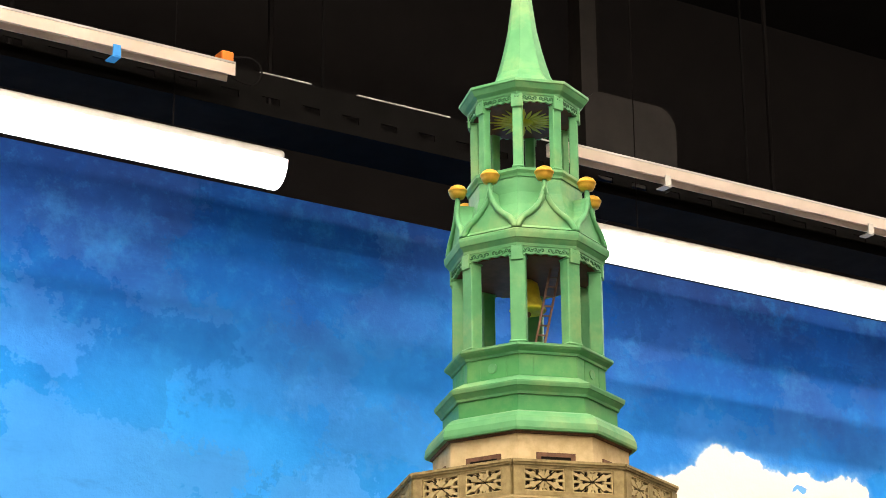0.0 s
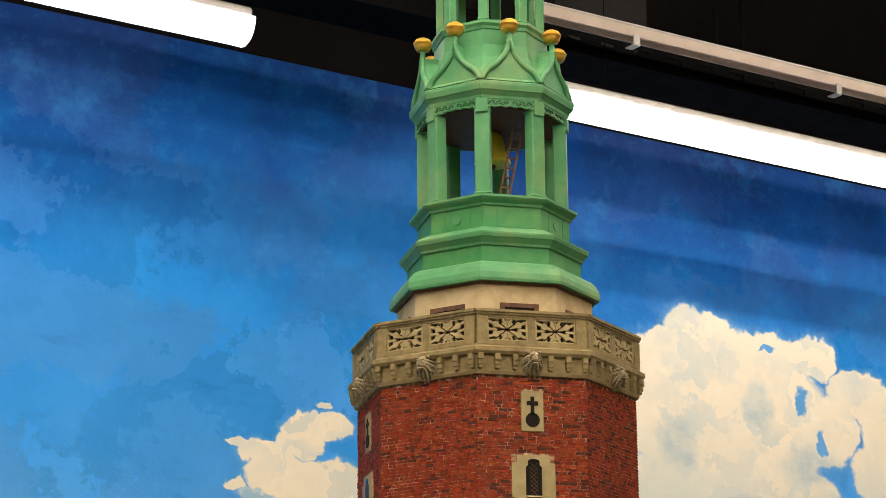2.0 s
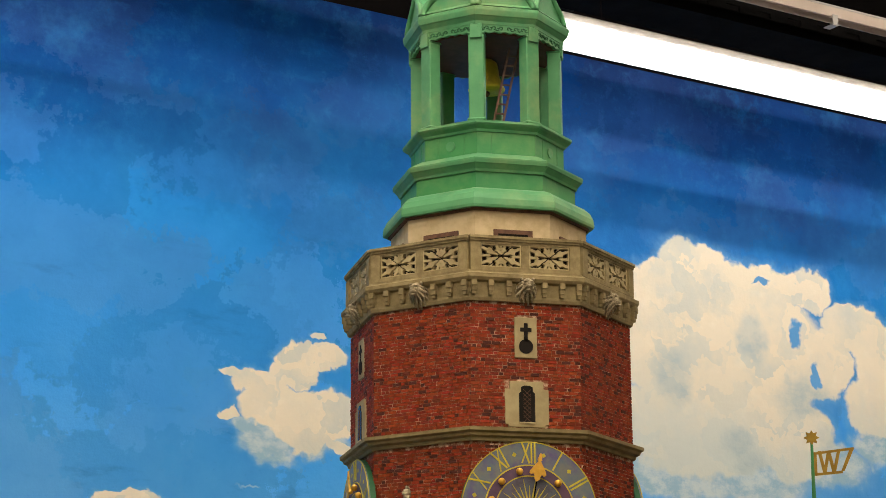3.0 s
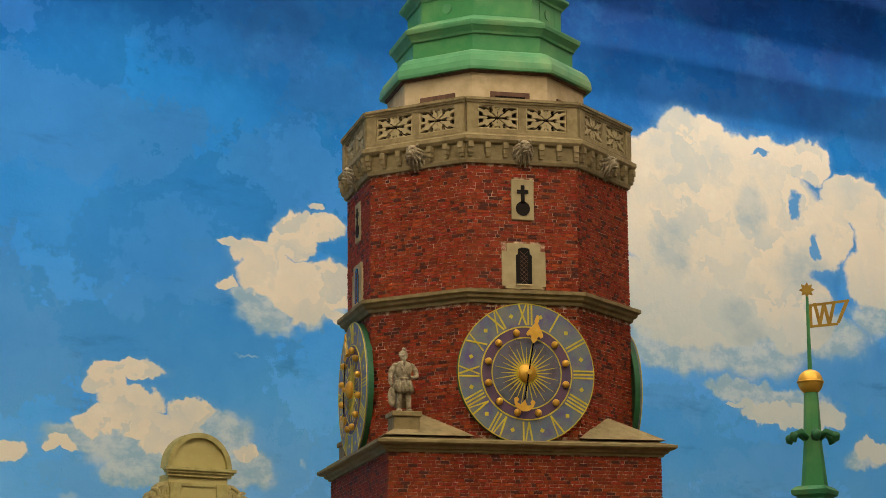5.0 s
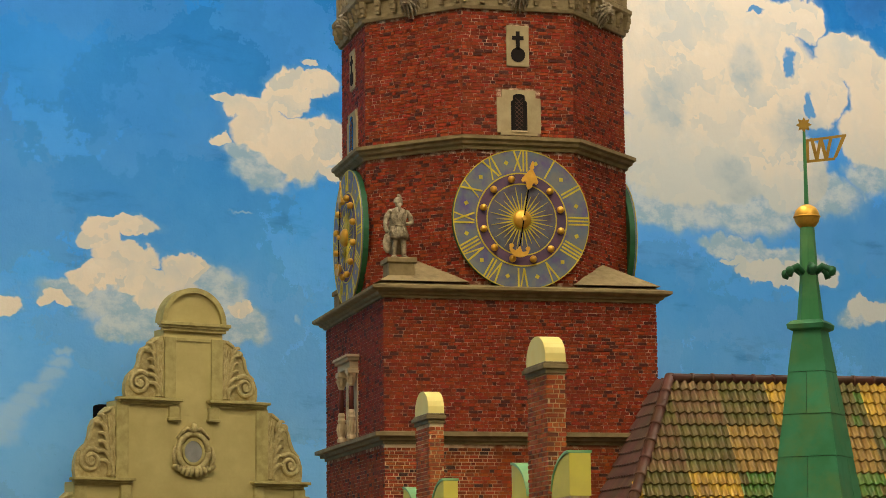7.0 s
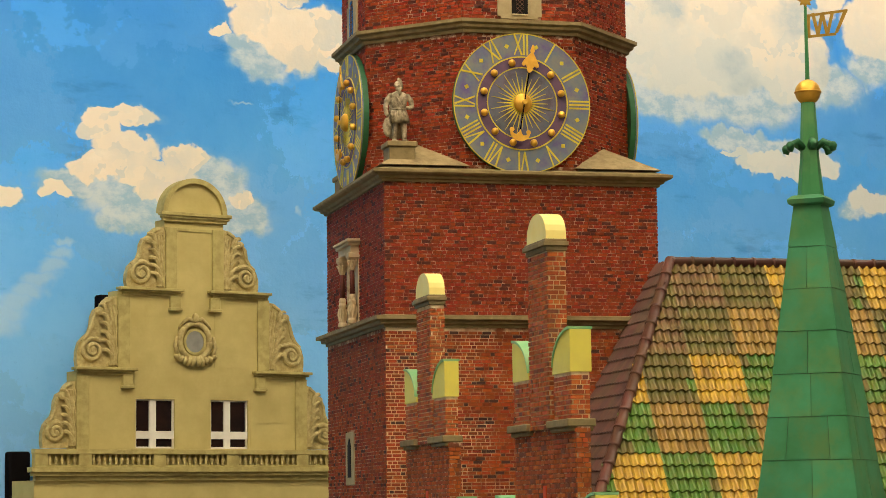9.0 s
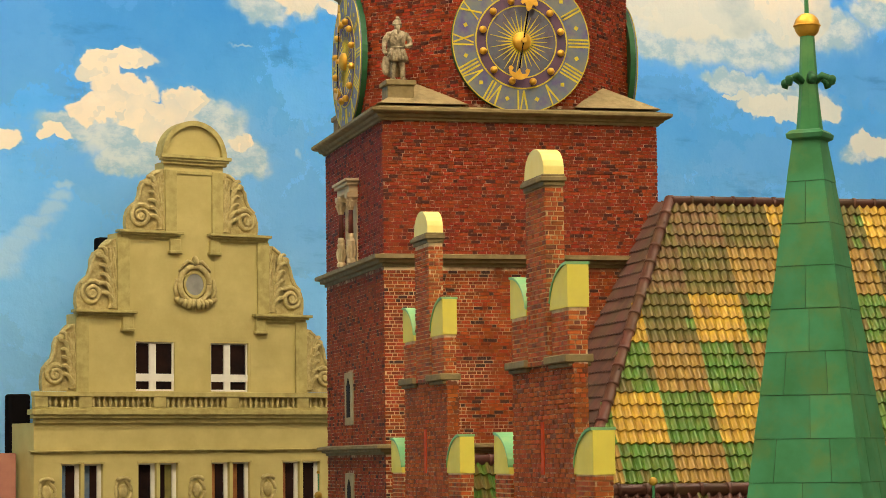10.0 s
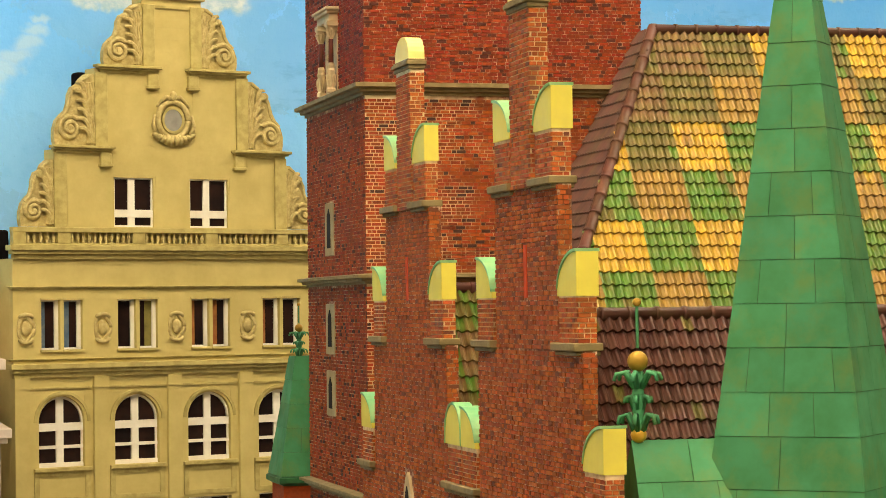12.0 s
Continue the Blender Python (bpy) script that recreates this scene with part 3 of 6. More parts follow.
def cable_tray():
    t = thing("cable_tray", MURAL @ Matrix.Translation((0, -0.33, 2.636)), "black perforated metal cable tray under the ceiling", "cable tray")
    bm = bmesh.new()
    box(bm, -2.2, 2.6, 0.0, 0.003, 0.0, 0.022)
    box(bm, -2.2, 2.6, 0.0, 0.003, 0.034, 0.075)
    for i in range(61):
        box(bm, -2.2 + i * 0.0787, -2.2 + i * 0.0787 + 0.045, 0.0, 0.003, 0.022, 0.034)
    part("side", bm, TRAY, t)
    part("base", boxes((-2.2, 2.6, 0.0031, 0.12, 0.0, 0.003)), TRAY, t)
    u = -2.1
    while u < 2.5:
        w = random.uniform(0.02, 0.30)
        part("worn_rim", boxes((u, u + w, -0.001, 0.004, 0.0755, 0.078)), ALU, t, "scuffed bright metal rim")
        u += w + random.uniform(0.01, 0.12)
    for u in (-1.3, -0.35, 0.62, 1.5):
        part("hanger", tube([(u, 0.06, 0.003), (u, 0.06, 0.96)], 0.003), TRAY, t)


cable_tray()


def open_fixture(u0, u1, clips):
    t = thing("unlit_fixture", MURAL @ Matrix.Translation((0, -0.40, 2.654)), "unlit cream metal light channel beside the cable tray", "light fixture", "unlit channels")
    prof = [(-0.016, 0), (-0.0135, 0), (-0.011, 0.010), (0.011, 0.010), (0.0135, 0), (0.016, 0), (0.016, 0.020), (-0.016, 0.020)]
    bm = moved(prism(prof, -u1, -u0), Matrix.Rotation(math.pi / 2, 4, "Z"))
    part("channel", bm, FIXTURE_CREAM, t)
    part("top_rail", boxes((u0, u1, -0.017, 0.017, 0.0202, 0.024)), ALU, t)
    for u, m in clips:
        part("clip", merge(boxes((u - 0.007, u + 0.007, -0.019, -0.0165, -0.016, 0.004), bevel=0.0006), boxes((u - 0.009, u + 0.007, -0.019, 0.006, -0.0182, -0.0162))), m, t, "blue plastic clip" if m is BLUE_CLIP else "bright metal clip")
    return t


fa = open_fixture(-1.9, -0.600, ((-0.815, BLUE_CLIP),))
part("connector", boxes((-0.625, -0.602, -0.014, 0.012, 0.0242, 0.042), bevel=0.002), ORANGE_CLIP, fa, "orange wire connector")
part("wire", tube([(-0.607 + 0.07 * math.sin(math.pi * i / 12) * (1 - 0.2 * i / 12), -0.004, 0.034 + 0.016 * math.sin(2 * math.pi * i / 12) - 0.03 * i / 12) for i in range(13)], 0.002), BLACK, fa)
open_fixture(0.05, 1.75, ((0.30, ALU), (0.80, ALU)))


def duct():
    rnd = [(sx * (0.065 + 0.045 * math.cos(q)), sz * (0.045 + 0.045 * math.sin(q))) for sx, sz, ks in ((1, 1, range(7)), (-1, 1, range(6, -1, -1)), (-1, -1, range(7)), (1, -1, range(6, -1, -1))) for q in (math.pi / 12 * k for k in ks)]
    bm = prism(rnd, -0.15, 0.15)
    solo("ceiling_speaker", merge(bm, boxes((-0.02, 0.02, -0.02, 0.02, 0.085, 0.9))), DUCT, MURAL @ Matrix.Translation((0.35, -0.10, 2.79)), "dark brown rounded box hung in the black ceiling", "speaker")
    for u in (-0.75, -0.2, 0.55, 1.1):
        solo("ceiling_rod", tube([(u, 0.2, 2.3), (u, 0.2, 3.6)], 0.006), BLACK, MURAL, "thin black rod under the dark ceiling", "rod", "ceiling rods")


duct()


# ---- the clock tower ----
tower = thing("clock_tower", TOWER, "model of a red-brick clock tower with a green copper lantern spire", "tower")


def octo(name, profile, material, label="", parent=None):
    return part(name, lathe(profile), material, parent or tower, label)


part("lower_shaft", square([(0.16, 0.3), (0.16, 1.197)]), MORTAR_WORN, tower, "square brick shaft with pale joints")
part("upper_shaft", square([(0.16, 1.2), (0.16, 1.3625)]), MORTAR, tower, "square dark-red brick shaft")
octo("octagon_shaft", [(0.1585, 1.37), (0.1585, 1.70)], MORTAR, "eight-sided red brick shaft")
for z0, z1, o in ((0.746, 0.757, 0.012), (0.9877, 0.9988, 0.012), (1.1947, 1.2085, 0.013)):
    h = z1 - z0
    part("string_course", square([(0.158, z0), (0.1625, z0), (0.1625, z0 + 0.25 * h), (0.16 + 0.55 * o, z0 + 0.3 * h), (0.16 + 0.6 * o, z0 + 0.55 * h), (0.16 + o, z0 + 0.62 * h), (0.16 + o, z1 - 0.001), (0.158, z1 + 0.001)]), STONE_TRIM, tower)
part("cornice", square([(0.158, 1.3580), (0.163, 1.3580), (0.164, 1.3605), (0.167, 1.3615), (0.1685, 1.3645), (0.173, 1.3655), (0.1755, 1.3675), (0.1755, 1.3705), (0.150, 1.3775)]), STONE_TRIM, tower)
octo("mid_moulding", [(0.157, 1.5305), (0.162, 1.5305), (0.163, 1.534), (0.167, 1.536), (0.168, 1.539), (0.1715, 1.541), (0.1715, 1.545), (0.157, 1.5475)], STONE_TRIM)

# sloping stone corners from the square to the octagon
for i in range(4):
    bm = bmesh.new()
    v = [bm.verts.new(c) for c in ((-0.165, -0.165, 1.377), (-0.062, -0.165, 1.377), (-0.165, -0.062, 1.377), (-0.110, -0.110, 1.410), (-0.05, -0.05, 1.377))]
    for q in ((0, 1, 3), (0, 3, 2), (1, 4, 3), (4, 2, 3), (0, 2, 4, 1)):
        bm.faces.new([v[k] for k in q])
    part("corner_slope", moved(bm, around(i, 4)), STONE_AGED, tower)
for i in (0, 3):
    bm = boxes((-0.015, 0.015, -0.015, 0.015, 1.382, 1.399), (-0.0175, 0.0175, -0.0175, 0.0175, 1.399, 1.405), (-0.018, 0.018, -0.018, 0.018, 1.3765, 1.383), bevel=0.0008)
    part("pedestal", moved(bm, around(i, 4) @ Matrix.Translation((-0.137, -0.137, 0))), STONE_TRIM, tower)

# windows of the octagon: cross light above, eared niche below
CROSS = (-0.0135, 0.0135, 1.629, 1.677)
NICHE = (-0.026, 0.026, 1.548, 1.601)


def octagon_windows(i):
    t = around(i) @ Matrix.Translation((0, -0.1585, 0))
    w = part("cross_window", moved(boxes((CROSS[0], CROSS[1], -0.0022, 0.002, CROSS[2], CROSS[3]), bevel=0.0005), t), STONE, tower)
    ring = [(0.0085 * math.cos(a), 1.6425 + 0.0085 * math.sin(a)) for a in (2 * math.pi * k / 20 for k in range(20))]
    # dark plates on the stone paint the shaded keyhole and cross
    part("opening", merge(moved(prism(ring, -0.0030, -0.0022), t), moved(boxes((-0.0022, 0.0022, -0.0030, -0.0022, 1.648, 1.670), (-0.0068, 0.0068, -0.0031, -0.0023, 1.660, 1.6645)), t)), INTERIOR_SHADE, w, "dark plate as the shaded keyhole opening under a cross")
    outl = [(-0.026, 1.551), (-0.022, 1.551), (-0.022, 1.548), (0.022, 1.548), (0.022, 1.551), (0.026, 1.551), (0.026, 1.592), (0.020, 1.592), (0.020, 1.601), (-0.020, 1.601), (-0.020, 1.592), (-0.026, 1.592)]
    n = part("niche_window", moved(prism(outl, -0.003, 0.002), t), STONE, tower)
    arch = [(-0.0095, 1.552), (0.0095, 1.552), (0.0095, 1.587), (0.0070, 1.589), (0.0068, 1.5945), (0.003, 1.5962), (-0.003, 1.5962), (-0.0068, 1.5945), (-0.0070, 1.589), (-0.0095, 1.587)]
    part("opening", moved(prism(arch, -0.0037, -0.003), t), GLASS_BLACK, n, "dark glass in the opening")
    lead = bmesh.new()
    for k in range(7):
        for s in (-1, 1):
            z = 1.5545 + k * 0.005
            bb = boxes((-0.0062, 0.0062, -0.00025, 0.00025, -0.00022, 0.00022))
            bb.transform(t @ Matrix.Translation((0, -0.0039, z + 0.003)) @ Matrix.Rotation(s * 0.75, 4, "Y"))
            me = bpy.data.meshes.new("tmp")
            bb.to_mesh(me)
            bb.free()
            lead.from_mesh(me)
            bpy.data.meshes.remove(me)
    part("lattice", lead, BROWN, n, "dull brown lead lattice")
    part("sill", moved(boxes((-0.0095, 0.0095, -0.0048, -0.0037, 1.552, 1.5535)), t), STONE_PALE, n)


for i in (0, 6, 2, 4):
    octagon_windows(i)

# balcony
octo("balcony_cornice", [(0.157, 1.6945), (0.1625, 1.6945), (0.1635, 1.698), (0.1630, 1.701), (0.1640, 1.716), (0.1680, 1.7175), (0.1705, 1.721), (0.1705, 1.7255), (0.166, 1.7275), (0.1645, 1.730), (0.10, 1.731)], STONE_AGED)
SIDE = 2 * 0.1605 * math.tan(radians(22.5))


def tracery(w, h):
    """A pierced panel: eight lobed leaves, small buds between them and an open middle."""
    bms = []
    for k in range(8):
        a = math.radians(22.5 + 45 * k)
        ln = (0.5 * w / abs(math.cos(a)) if abs(math.cos(a)) * h > abs(math.sin(a)) * w else 0.5 * h / abs(math.sin(a))) * 1.02
        leaf = [(0.13 * ln, 0.0003), (0.30 * ln, 0.0017), (0.44 * ln, 0.0019), (0.52 * ln, 0.0036), (0.66 * ln, 0.0042), (0.70 * ln, 0.0020), (0.80 * ln, 0.0016), (0.88 * ln, 0.0019), (ln, 0.0012), (ln, -0.0012), (0.88 * ln, -0.0019), (0.80 * ln, -0.0016), (0.70 * ln, -0.0020), (0.66 * ln, -0.0042), (0.52 * ln, -0.0036), (0.44 * ln, -0.0019), (0.30 * ln, -0.0017), (0.13 * ln, -0.0003)]
        b = prism(leaf, -0.0024, 0.0024)
        b.transform(Matrix.Rotation(-a, 4, "Y"))
        bms.append(b)
    for k in range(8):
        a = math.pi / 4 * k
        ln = 0.5 * w if k % 4 == 0 else 0.5 * h if k % 2 == 0 else 0.5 * math.hypot(w, h) * 0.97
        wide = 0.0020 if k % 2 == 0 else 0.0010
        b = prism([(0.50 * ln, 0), (0.68 * ln, wide), (0.80 * ln, 0.6 * wide), (ln, 0.9 * wide), (ln, -0.9 * wide), (0.80 * ln, -0.6 * wide), (0.68 * ln, -wide)], -0.002, 0.002)
        b.transform(Matrix.Rotation(-a, 4, "Y"))
        bms.append(b)
    return merge(*bms)


def lion_head():
    """A lion's mask: long muzzle, brow, ears, and a mane of swept locks."""
    out = stone_blob([(0, -0.008, 0.001, 0.0070, 0.0085, 0.0090), (0, -0.0128, -0.0020, 0.0040, 0.0050, 0.0034), (0, -0.0145, -0.0062, 0.0034, 0.0040, 0.0018), (0, -0.0128, 0.0022, 0.0017, 0.0040, 0.0040), (-0.0032, -0.0140, 0.0045, 0.0026, 0.0018, 0.0013), (0.0032, -0.0140, 0.0045, 0.0026, 0.0018, 0.0013)], 0.0003)
    locks = []
    for ring, n, r0, r1, y in ((0, 12, 0.0055, 0.0108, -0.0085), (1, 14, 0.0075, 0.0125, -0.0035)):
        for k in range(n):
            a = 2 * math.pi * (k + 0.5 * ring) / n
            sx, cz = math.sin(a), math.cos(a)
            sag = -0.0030 * (1 + 0.5 * ring)
            locks.append(tube([(r0 * sx, y - 0.002, r0 * cz), (0.75 * r1 * sx, y, 0.85 * r1 * cz + 0.3 * sag), (r1 * sx, y + 0.002, r1 * cz + sag), (0.95 * r1 * sx, y + 0.004, r1 * cz + 2.0 * sag)], 0.0021, 6, 0.35))
    for sx in (-1, 1):
        locks.append(moved(ball(0.0022, 8, 6), Matrix.Translation((sx * 0.0068, -0.0085, 0.0082))))
    return merge(out, *locks)


for i in range(8):
    corbelled = around(i) @ Matrix.Translation((0, -0.1655, 0))
    t = around(i) @ Matrix.Translation((0, -0.1605, 0))
    rail = part("balustrade", moved(boxes((-SIDE / 2 - 0.0012, SIDE / 2 + 0.0012, -0.0072, 0.0055, 1.7683, 1.7715), (-SIDE / 2 - 0.0006, SIDE / 2 + 0.0006, -0.0056, 0.0045, 1.7655, 1.7683), (-SIDE / 2, SIDE / 2, -0.0038, 0.0035, 1.7625, 1.7655), (-SIDE / 2, SIDE / 2, -0.0050, 0.004, 1.7295, 1.7345)), t), STONE_AGED, tower, "weathered sandstone parapet")
    part("mid_post", moved(boxes((-0.0048, 0.0048, -0.0034, 0.0034, 1.7345, 1.7625), bevel=0.0004), t), STONE_AGED, rail)
    for s in (-1, 1):
        part("corner_post", moved(boxes((s * SIDE / 2 - (0 if s < 0 else 0.0128), s * SIDE / 2 + (0.0128 if s < 0 else 0), -0.0052, 0.004, 1.7345, 1.7625)), t), STONE_AGED, rail)
        c = s * (0.0048 + (SIDE / 2 - 0.0128)) / 2
        w = SIDE / 2 - 0.0128 - 0.0048
        fr = boxes((c - w / 2, c + w / 2, -0.0028, 0.0028, 1.7345, 1.7362), (c - w / 2, c + w / 2, -0.0028, 0.0028, 1.7608, 1.7625), (c - w / 2, c - w / 2 + 0.0016, -0.0028, 0.0028, 1.7362, 1.7608), (c + w / 2 - 0.0016, c + w / 2, -0.0028, 0.0028, 1.7362, 1.7608))
        tr = tracery(w - 0.003, 0.025)
        tr.transform(Matrix.Translation((c, 0, 1.7485)))
        part("tracery_panel", moved(merge(fr, tr), t), STONE, rail)
        # board added so that the gaps in the tracery come out dark
        part("panel_back", moved(boxes((c - w / 2 - 0.002, c + w / 2 + 0.002, 0.0042, 0.0058, 1.7345, 1.7625)), t), PANEL_DARK, rail, "dark board added behind the tracery gaps")
    for k in (-2, -1, 1, 2, -2.95, 2.95):
        x = k * 0.0215
        bm = boxes((x - 0.0032, x + 0.0032, -0.0050, 0.004, 1.7105, 1.7175), (x - 0.0028, x + 0.0028, -0.0035, 0.004, 1.7045, 1.7105), (x - 0.0022, x + 0.0022, -0.0022, 0.004, 1.7005, 1.7045), bevel=0.0003)
        part("corbel", moved(bm, corbelled), STONE_AGED, tower)
    part("lion_head", moved(lion_head(), corbelled @ Matrix.Translation((0, 0.003, 1.712))), FIGURE, tower, "carved stone lion head")

# pale stone drum with low windows
octo("stone_drum", [(0.1125, 1.728), (0.1125, 1.8195)], STONE_PALE, "pale stone drum")
for i in range(8):
    t = around(i) @ Matrix.Translation((0, -0.1125, 0))
    w = part("drum_window", moved(boxes((-0.024, 0.024, -0.0018, 0.002, 1.789, 1.794), (-0.024, -0.0185, -0.0018, 0.002, 1.760, 1.789), (0.0185, 0.024, -0.0018, 0.002, 1.760, 1.789)), t), BROWN, tower, "brown window frame")
    # dark plate paints the shade inside the window
    part("pane", moved(boxes((-0.0185, 0.0185, -0.0008, 0.002, 1.760, 1.789)), t), INTERIOR_SHADE, w)
octo("drum_trim", [(0.111, 1.8165), (0.1155, 1.8165), (0.1165, 1.8205), (0.111, 1.8205)], BROWN)
octo("roll_moulding", [(0.112, 1.8192), (0.1215, 1.8192), (0.1222, 1.8225), (0.1212, 1.830), (0.1175, 1.838), (0.1115, 1.844), (0.104, 1.8475), (0.1, 1.8478)], COPPER, "rounded green copper moulding")
octo("lower_band", [(0.1008, 1.8475), (0.1008, 1.869)], COPPER_DEEP)
octo("lower_ledge", [(0.1, 1.868), (0.1030, 1.8685), (0.1040, 1.8715), (0.1085, 1.8770), (0.1095, 1.8775), (0.1105, 1.8815), (0.1105, 1.8835), (0.0935, 1.8935), (0.088, 1.8955)], COPPER)
octo("middle_band", [(0.0886, 1.8955), (0.0886, 1.9225)], COPPER_DEEP)
for i in range(8):
    t = around(i) @ Matrix.Translation((0, -0.0886, 0))
    for x in (-0.018, 0.019):
        part("seam", moved(boxes((x - 0.0004, x + 0.0004, -0.0005, 0.001, 1.8960, 1.9215)), t), COPPER_DEEP, tower)
    if i in (1, 7, 3, 5):
        disc = [(0.0062 * math.cos(a), 1.9085 + 0.0062 * math.sin(a)) for a in (2 * math.pi * k / 20 for k in range(20))]
        part("medallion", moved(prism(disc, -0.0016, 0.001), t), COPPER, tower)
octo("rail_ledge", [(0.088, 1.9220), (0.0905, 1.9225), (0.0915, 1.9255), (0.0965, 1.9290), (0.0985, 1.9315), (0.0985, 1.9345), (0.0875, 1.9365), (0.05, 1.937)], COPPER)


def column(r, w, z0, z1):
    """A five-sided post on a corner of the octagon."""
    bm = boxes((-w / 2, w / 2, -w * 0.42, w * 0.42, z0, z1), (-w * 0.58, w * 0.58, -w * 0.5, w * 0.5, z0, z0 + 0.0035), (-w * 0.56, w * 0.56, -w * 0.48, w * 0.48, z1 - 0.003, z1), bevel=0.0012)
    bm.transform(Matrix.Translation((0, -r, 0)))
    return bm


def frieze_panel(a, z0, z1):
    """A curtain board with a scalloped lower edge, not pierced, for one side."""
    s = a * math.tan(radians(22.5))
    h = z1 - z0
    low = []
    n = 28
    for k in range(n + 1):
        x = -s + 2 * s * k / n
        d = abs(x) / s
        z = z0 + (0.0 if d > 0.86 else h * (0.30 + 0.16 * (1 - d * d) + 0.05 * math.cos(18 * d)))
        low.append((x, z))
    b = prism(low + [(s, z1), (-s, z1)], -a, -a + 0.004)
    return b, s, h


def scrolls(a, s, z0, h, m):
    bms = []
    n = 7
    for k in range(-n, n + 1):
        if k == 0:
            continue
        cx, r = k * s * 0.122, h * 0.17
        zc = z0 + h * 0.70
        sg = 1 if k > 0 else -1
        pts = [(cx + sg * r * (1 - 0.11 * j) * math.cos(0.7 * j), -a - 0.0004, zc + r * (1 - 0.11 * j) * math.sin(0.7 * j) * (1 if k % 2 else -1)) for j in range(9)]
        bms.append(tube(pts, 0.00085, 4))
    return moved(merge(*bms), m)


def lantern(rc, w, z0, z1, fa, f0, f1, cel):
    for i in range(8):
        t = Matrix.Rotation(radians(22.5 + 45 * i), 4, "Z")
        part("column", moved(column(rc, w, z0, z1), t), COPPER, tower)
        m = around(i)
        b, s, h = frieze_panel(fa, f0, f1)
        p = part("frieze", moved(b, m), COPPER, tower)
        # dark raised scrolls take the place of shade in carved holes
        part("scrollwork", scrolls(fa, s, f0, h, m), DARK_GREEN, p, "raised scrolls, dark in place of shaded carved holes")
        part("corner_bracket", moved(boxes((-0.0075, 0.0075, -0.0012, 0.003, f0 - 0.001, f1), bevel=0.0006), t @ Matrix.Translation((0, -fa / math.cos(radians(22.5)) + 0.0012, 0))), COPPER, tower)
    octo("lantern_ceiling", [(fa * 0.945, cel), (fa * 0.945, cel + 0.004)], CEIL_RED, "dark red painted ceiling")


lantern(0.0865, 0.0195, 1.9368, 2.050, 0.0900, 2.0430, 2.0605, 2.0495)
octo("eave", [(0.08, 2.0600), (0.0910, 2.0600), (0.0915, 2.0640), (0.0950, 2.0690), (0.0965, 2.0700), (0.0980, 2.0765), (0.0980, 2.0800), (0.0930, 2.0830), (0.07, 2.084)], COPPER)
octo("bell_roof", [(0.0950, 2.0832), (0.0860, 2.0920), (0.0780, 2.1050), (0.0715, 2.1230), (0.0680, 2.1400), (0.0675, 2.1605)], COPPER)
octo("upper_ledge", [(0.066, 2.1600), (0.0690, 2.1605), (0.0700, 2.1640), (0.0725, 2.1675), (0.0725, 2.1710), (0.0640, 2.1735), (0.04, 2.174)], COPPER)


def ogee(s, z0, z1, n=16):
    """Half an ogee outline, from the foot to the tip."""
    pts = []
    for k in range(n + 1):
        q = k / n
        z = z0 + (z1 - z0) * (0.5 * q + 0.5 * q * q * q) if q > 0 else z0
        x = s * (0.97 * (1 - q ** 1.9) if q < 0.45 else 0.97 * (1 - 0.45 ** 1.9) * ((1 - q) / 0.55) ** 1.55)
        pts.append((x, z))
    return pts


for i in range(8):
    m = around(i)
    half = ogee(0.0375, 2.0835, 2.140)
    outl = [(-x, z) for x, z in half] + [(x, z) for x, z in half[-2::-1]]
    g = part("ogee_gablet", moved(prism(outl, -0.0905, -0.055), m), COPPER, tower, "green copper ogee gablet")
    for s in (-1, 1):
        pts = [(s * x, -0.0925 + 0.05 * (z - 2.0835), z) for x, z in half]
        part("rib", moved(tube(pts, 0.0044, 8, 0.8), m), COPPER, g, "", True)
    part("stem", moved(tube([(0, -0.0905, 2.128), (0, -0.0895, 2.140), (0, -0.089, 2.150)], 0.0042, 8, 0.75), m), COPPER, g, "", True)
    prof = [(0.003, -0.0085), (0.0085, -0.0075), (0.0108, -0.003), (0.0112, 0.0002), (0.0123, 0.0006), (0.0123, 0.0026), (0.0112, 0.003), (0.0095, 0.0065), (0.0055, 0.0088), (0.0008, 0.0096)]
    b = lathe(prof, 20, 0, False)
    part("gilded_ball", moved(b, m @ Matrix.Translation((0, -0.089, 2.1575))), GOLD, g, "gilded ball", True)

lantern(0.0640, 0.0128, 2.1738, 2.263, 0.0670, 2.2560, 2.2725, 2.2625)
for k in range(24):
    a = 2 * math.pi * k / 24
    ln = 0.047 if k % 2 else 0.040
    b = prism([(0.010, 0), (0.6 * ln, 0.0026), (ln, 0), (0.6 * ln, -0.0026)], -0.0012, 0.0)
    b.transform(Matrix.Rotation(a, 4, "Z") @ Matrix.Translation((0, 0, 2.2622)) @ Matrix.Rotation(math.pi / 2, 4, "X"))
    part("sun_ray", b, GOLD_PAINT, tower)
part("sun_boss", moved(ball(0.012, 16, 8, 0.4), Matrix.Translation((0, 0, 2.2620))), GOLD_PAINT, tower, "painted gold sun boss", True)
octo("upper_cornice", [(0.06, 2.2720), (0.0680, 2.2720), (0.0690, 2.2750), (0.0735, 2.2790), (0.0770, 2.2850), (0.0785, 2.2860), (0.0785, 2.2895), (0.060, 2.2935)], COPPER)
octo("spire", [(0.0740, 2.2905), (0.0560, 2.2960), (0.0450, 2.3035), (0.0385, 2.3125), (0.0335, 2.3220), (0.0285, 2.3400), (0.0240, 2.3580), (0.0180, 2.3880), (0.0119, 2.4370), (0.0035, 2.5600)], COPPER, "slender green copper spire")

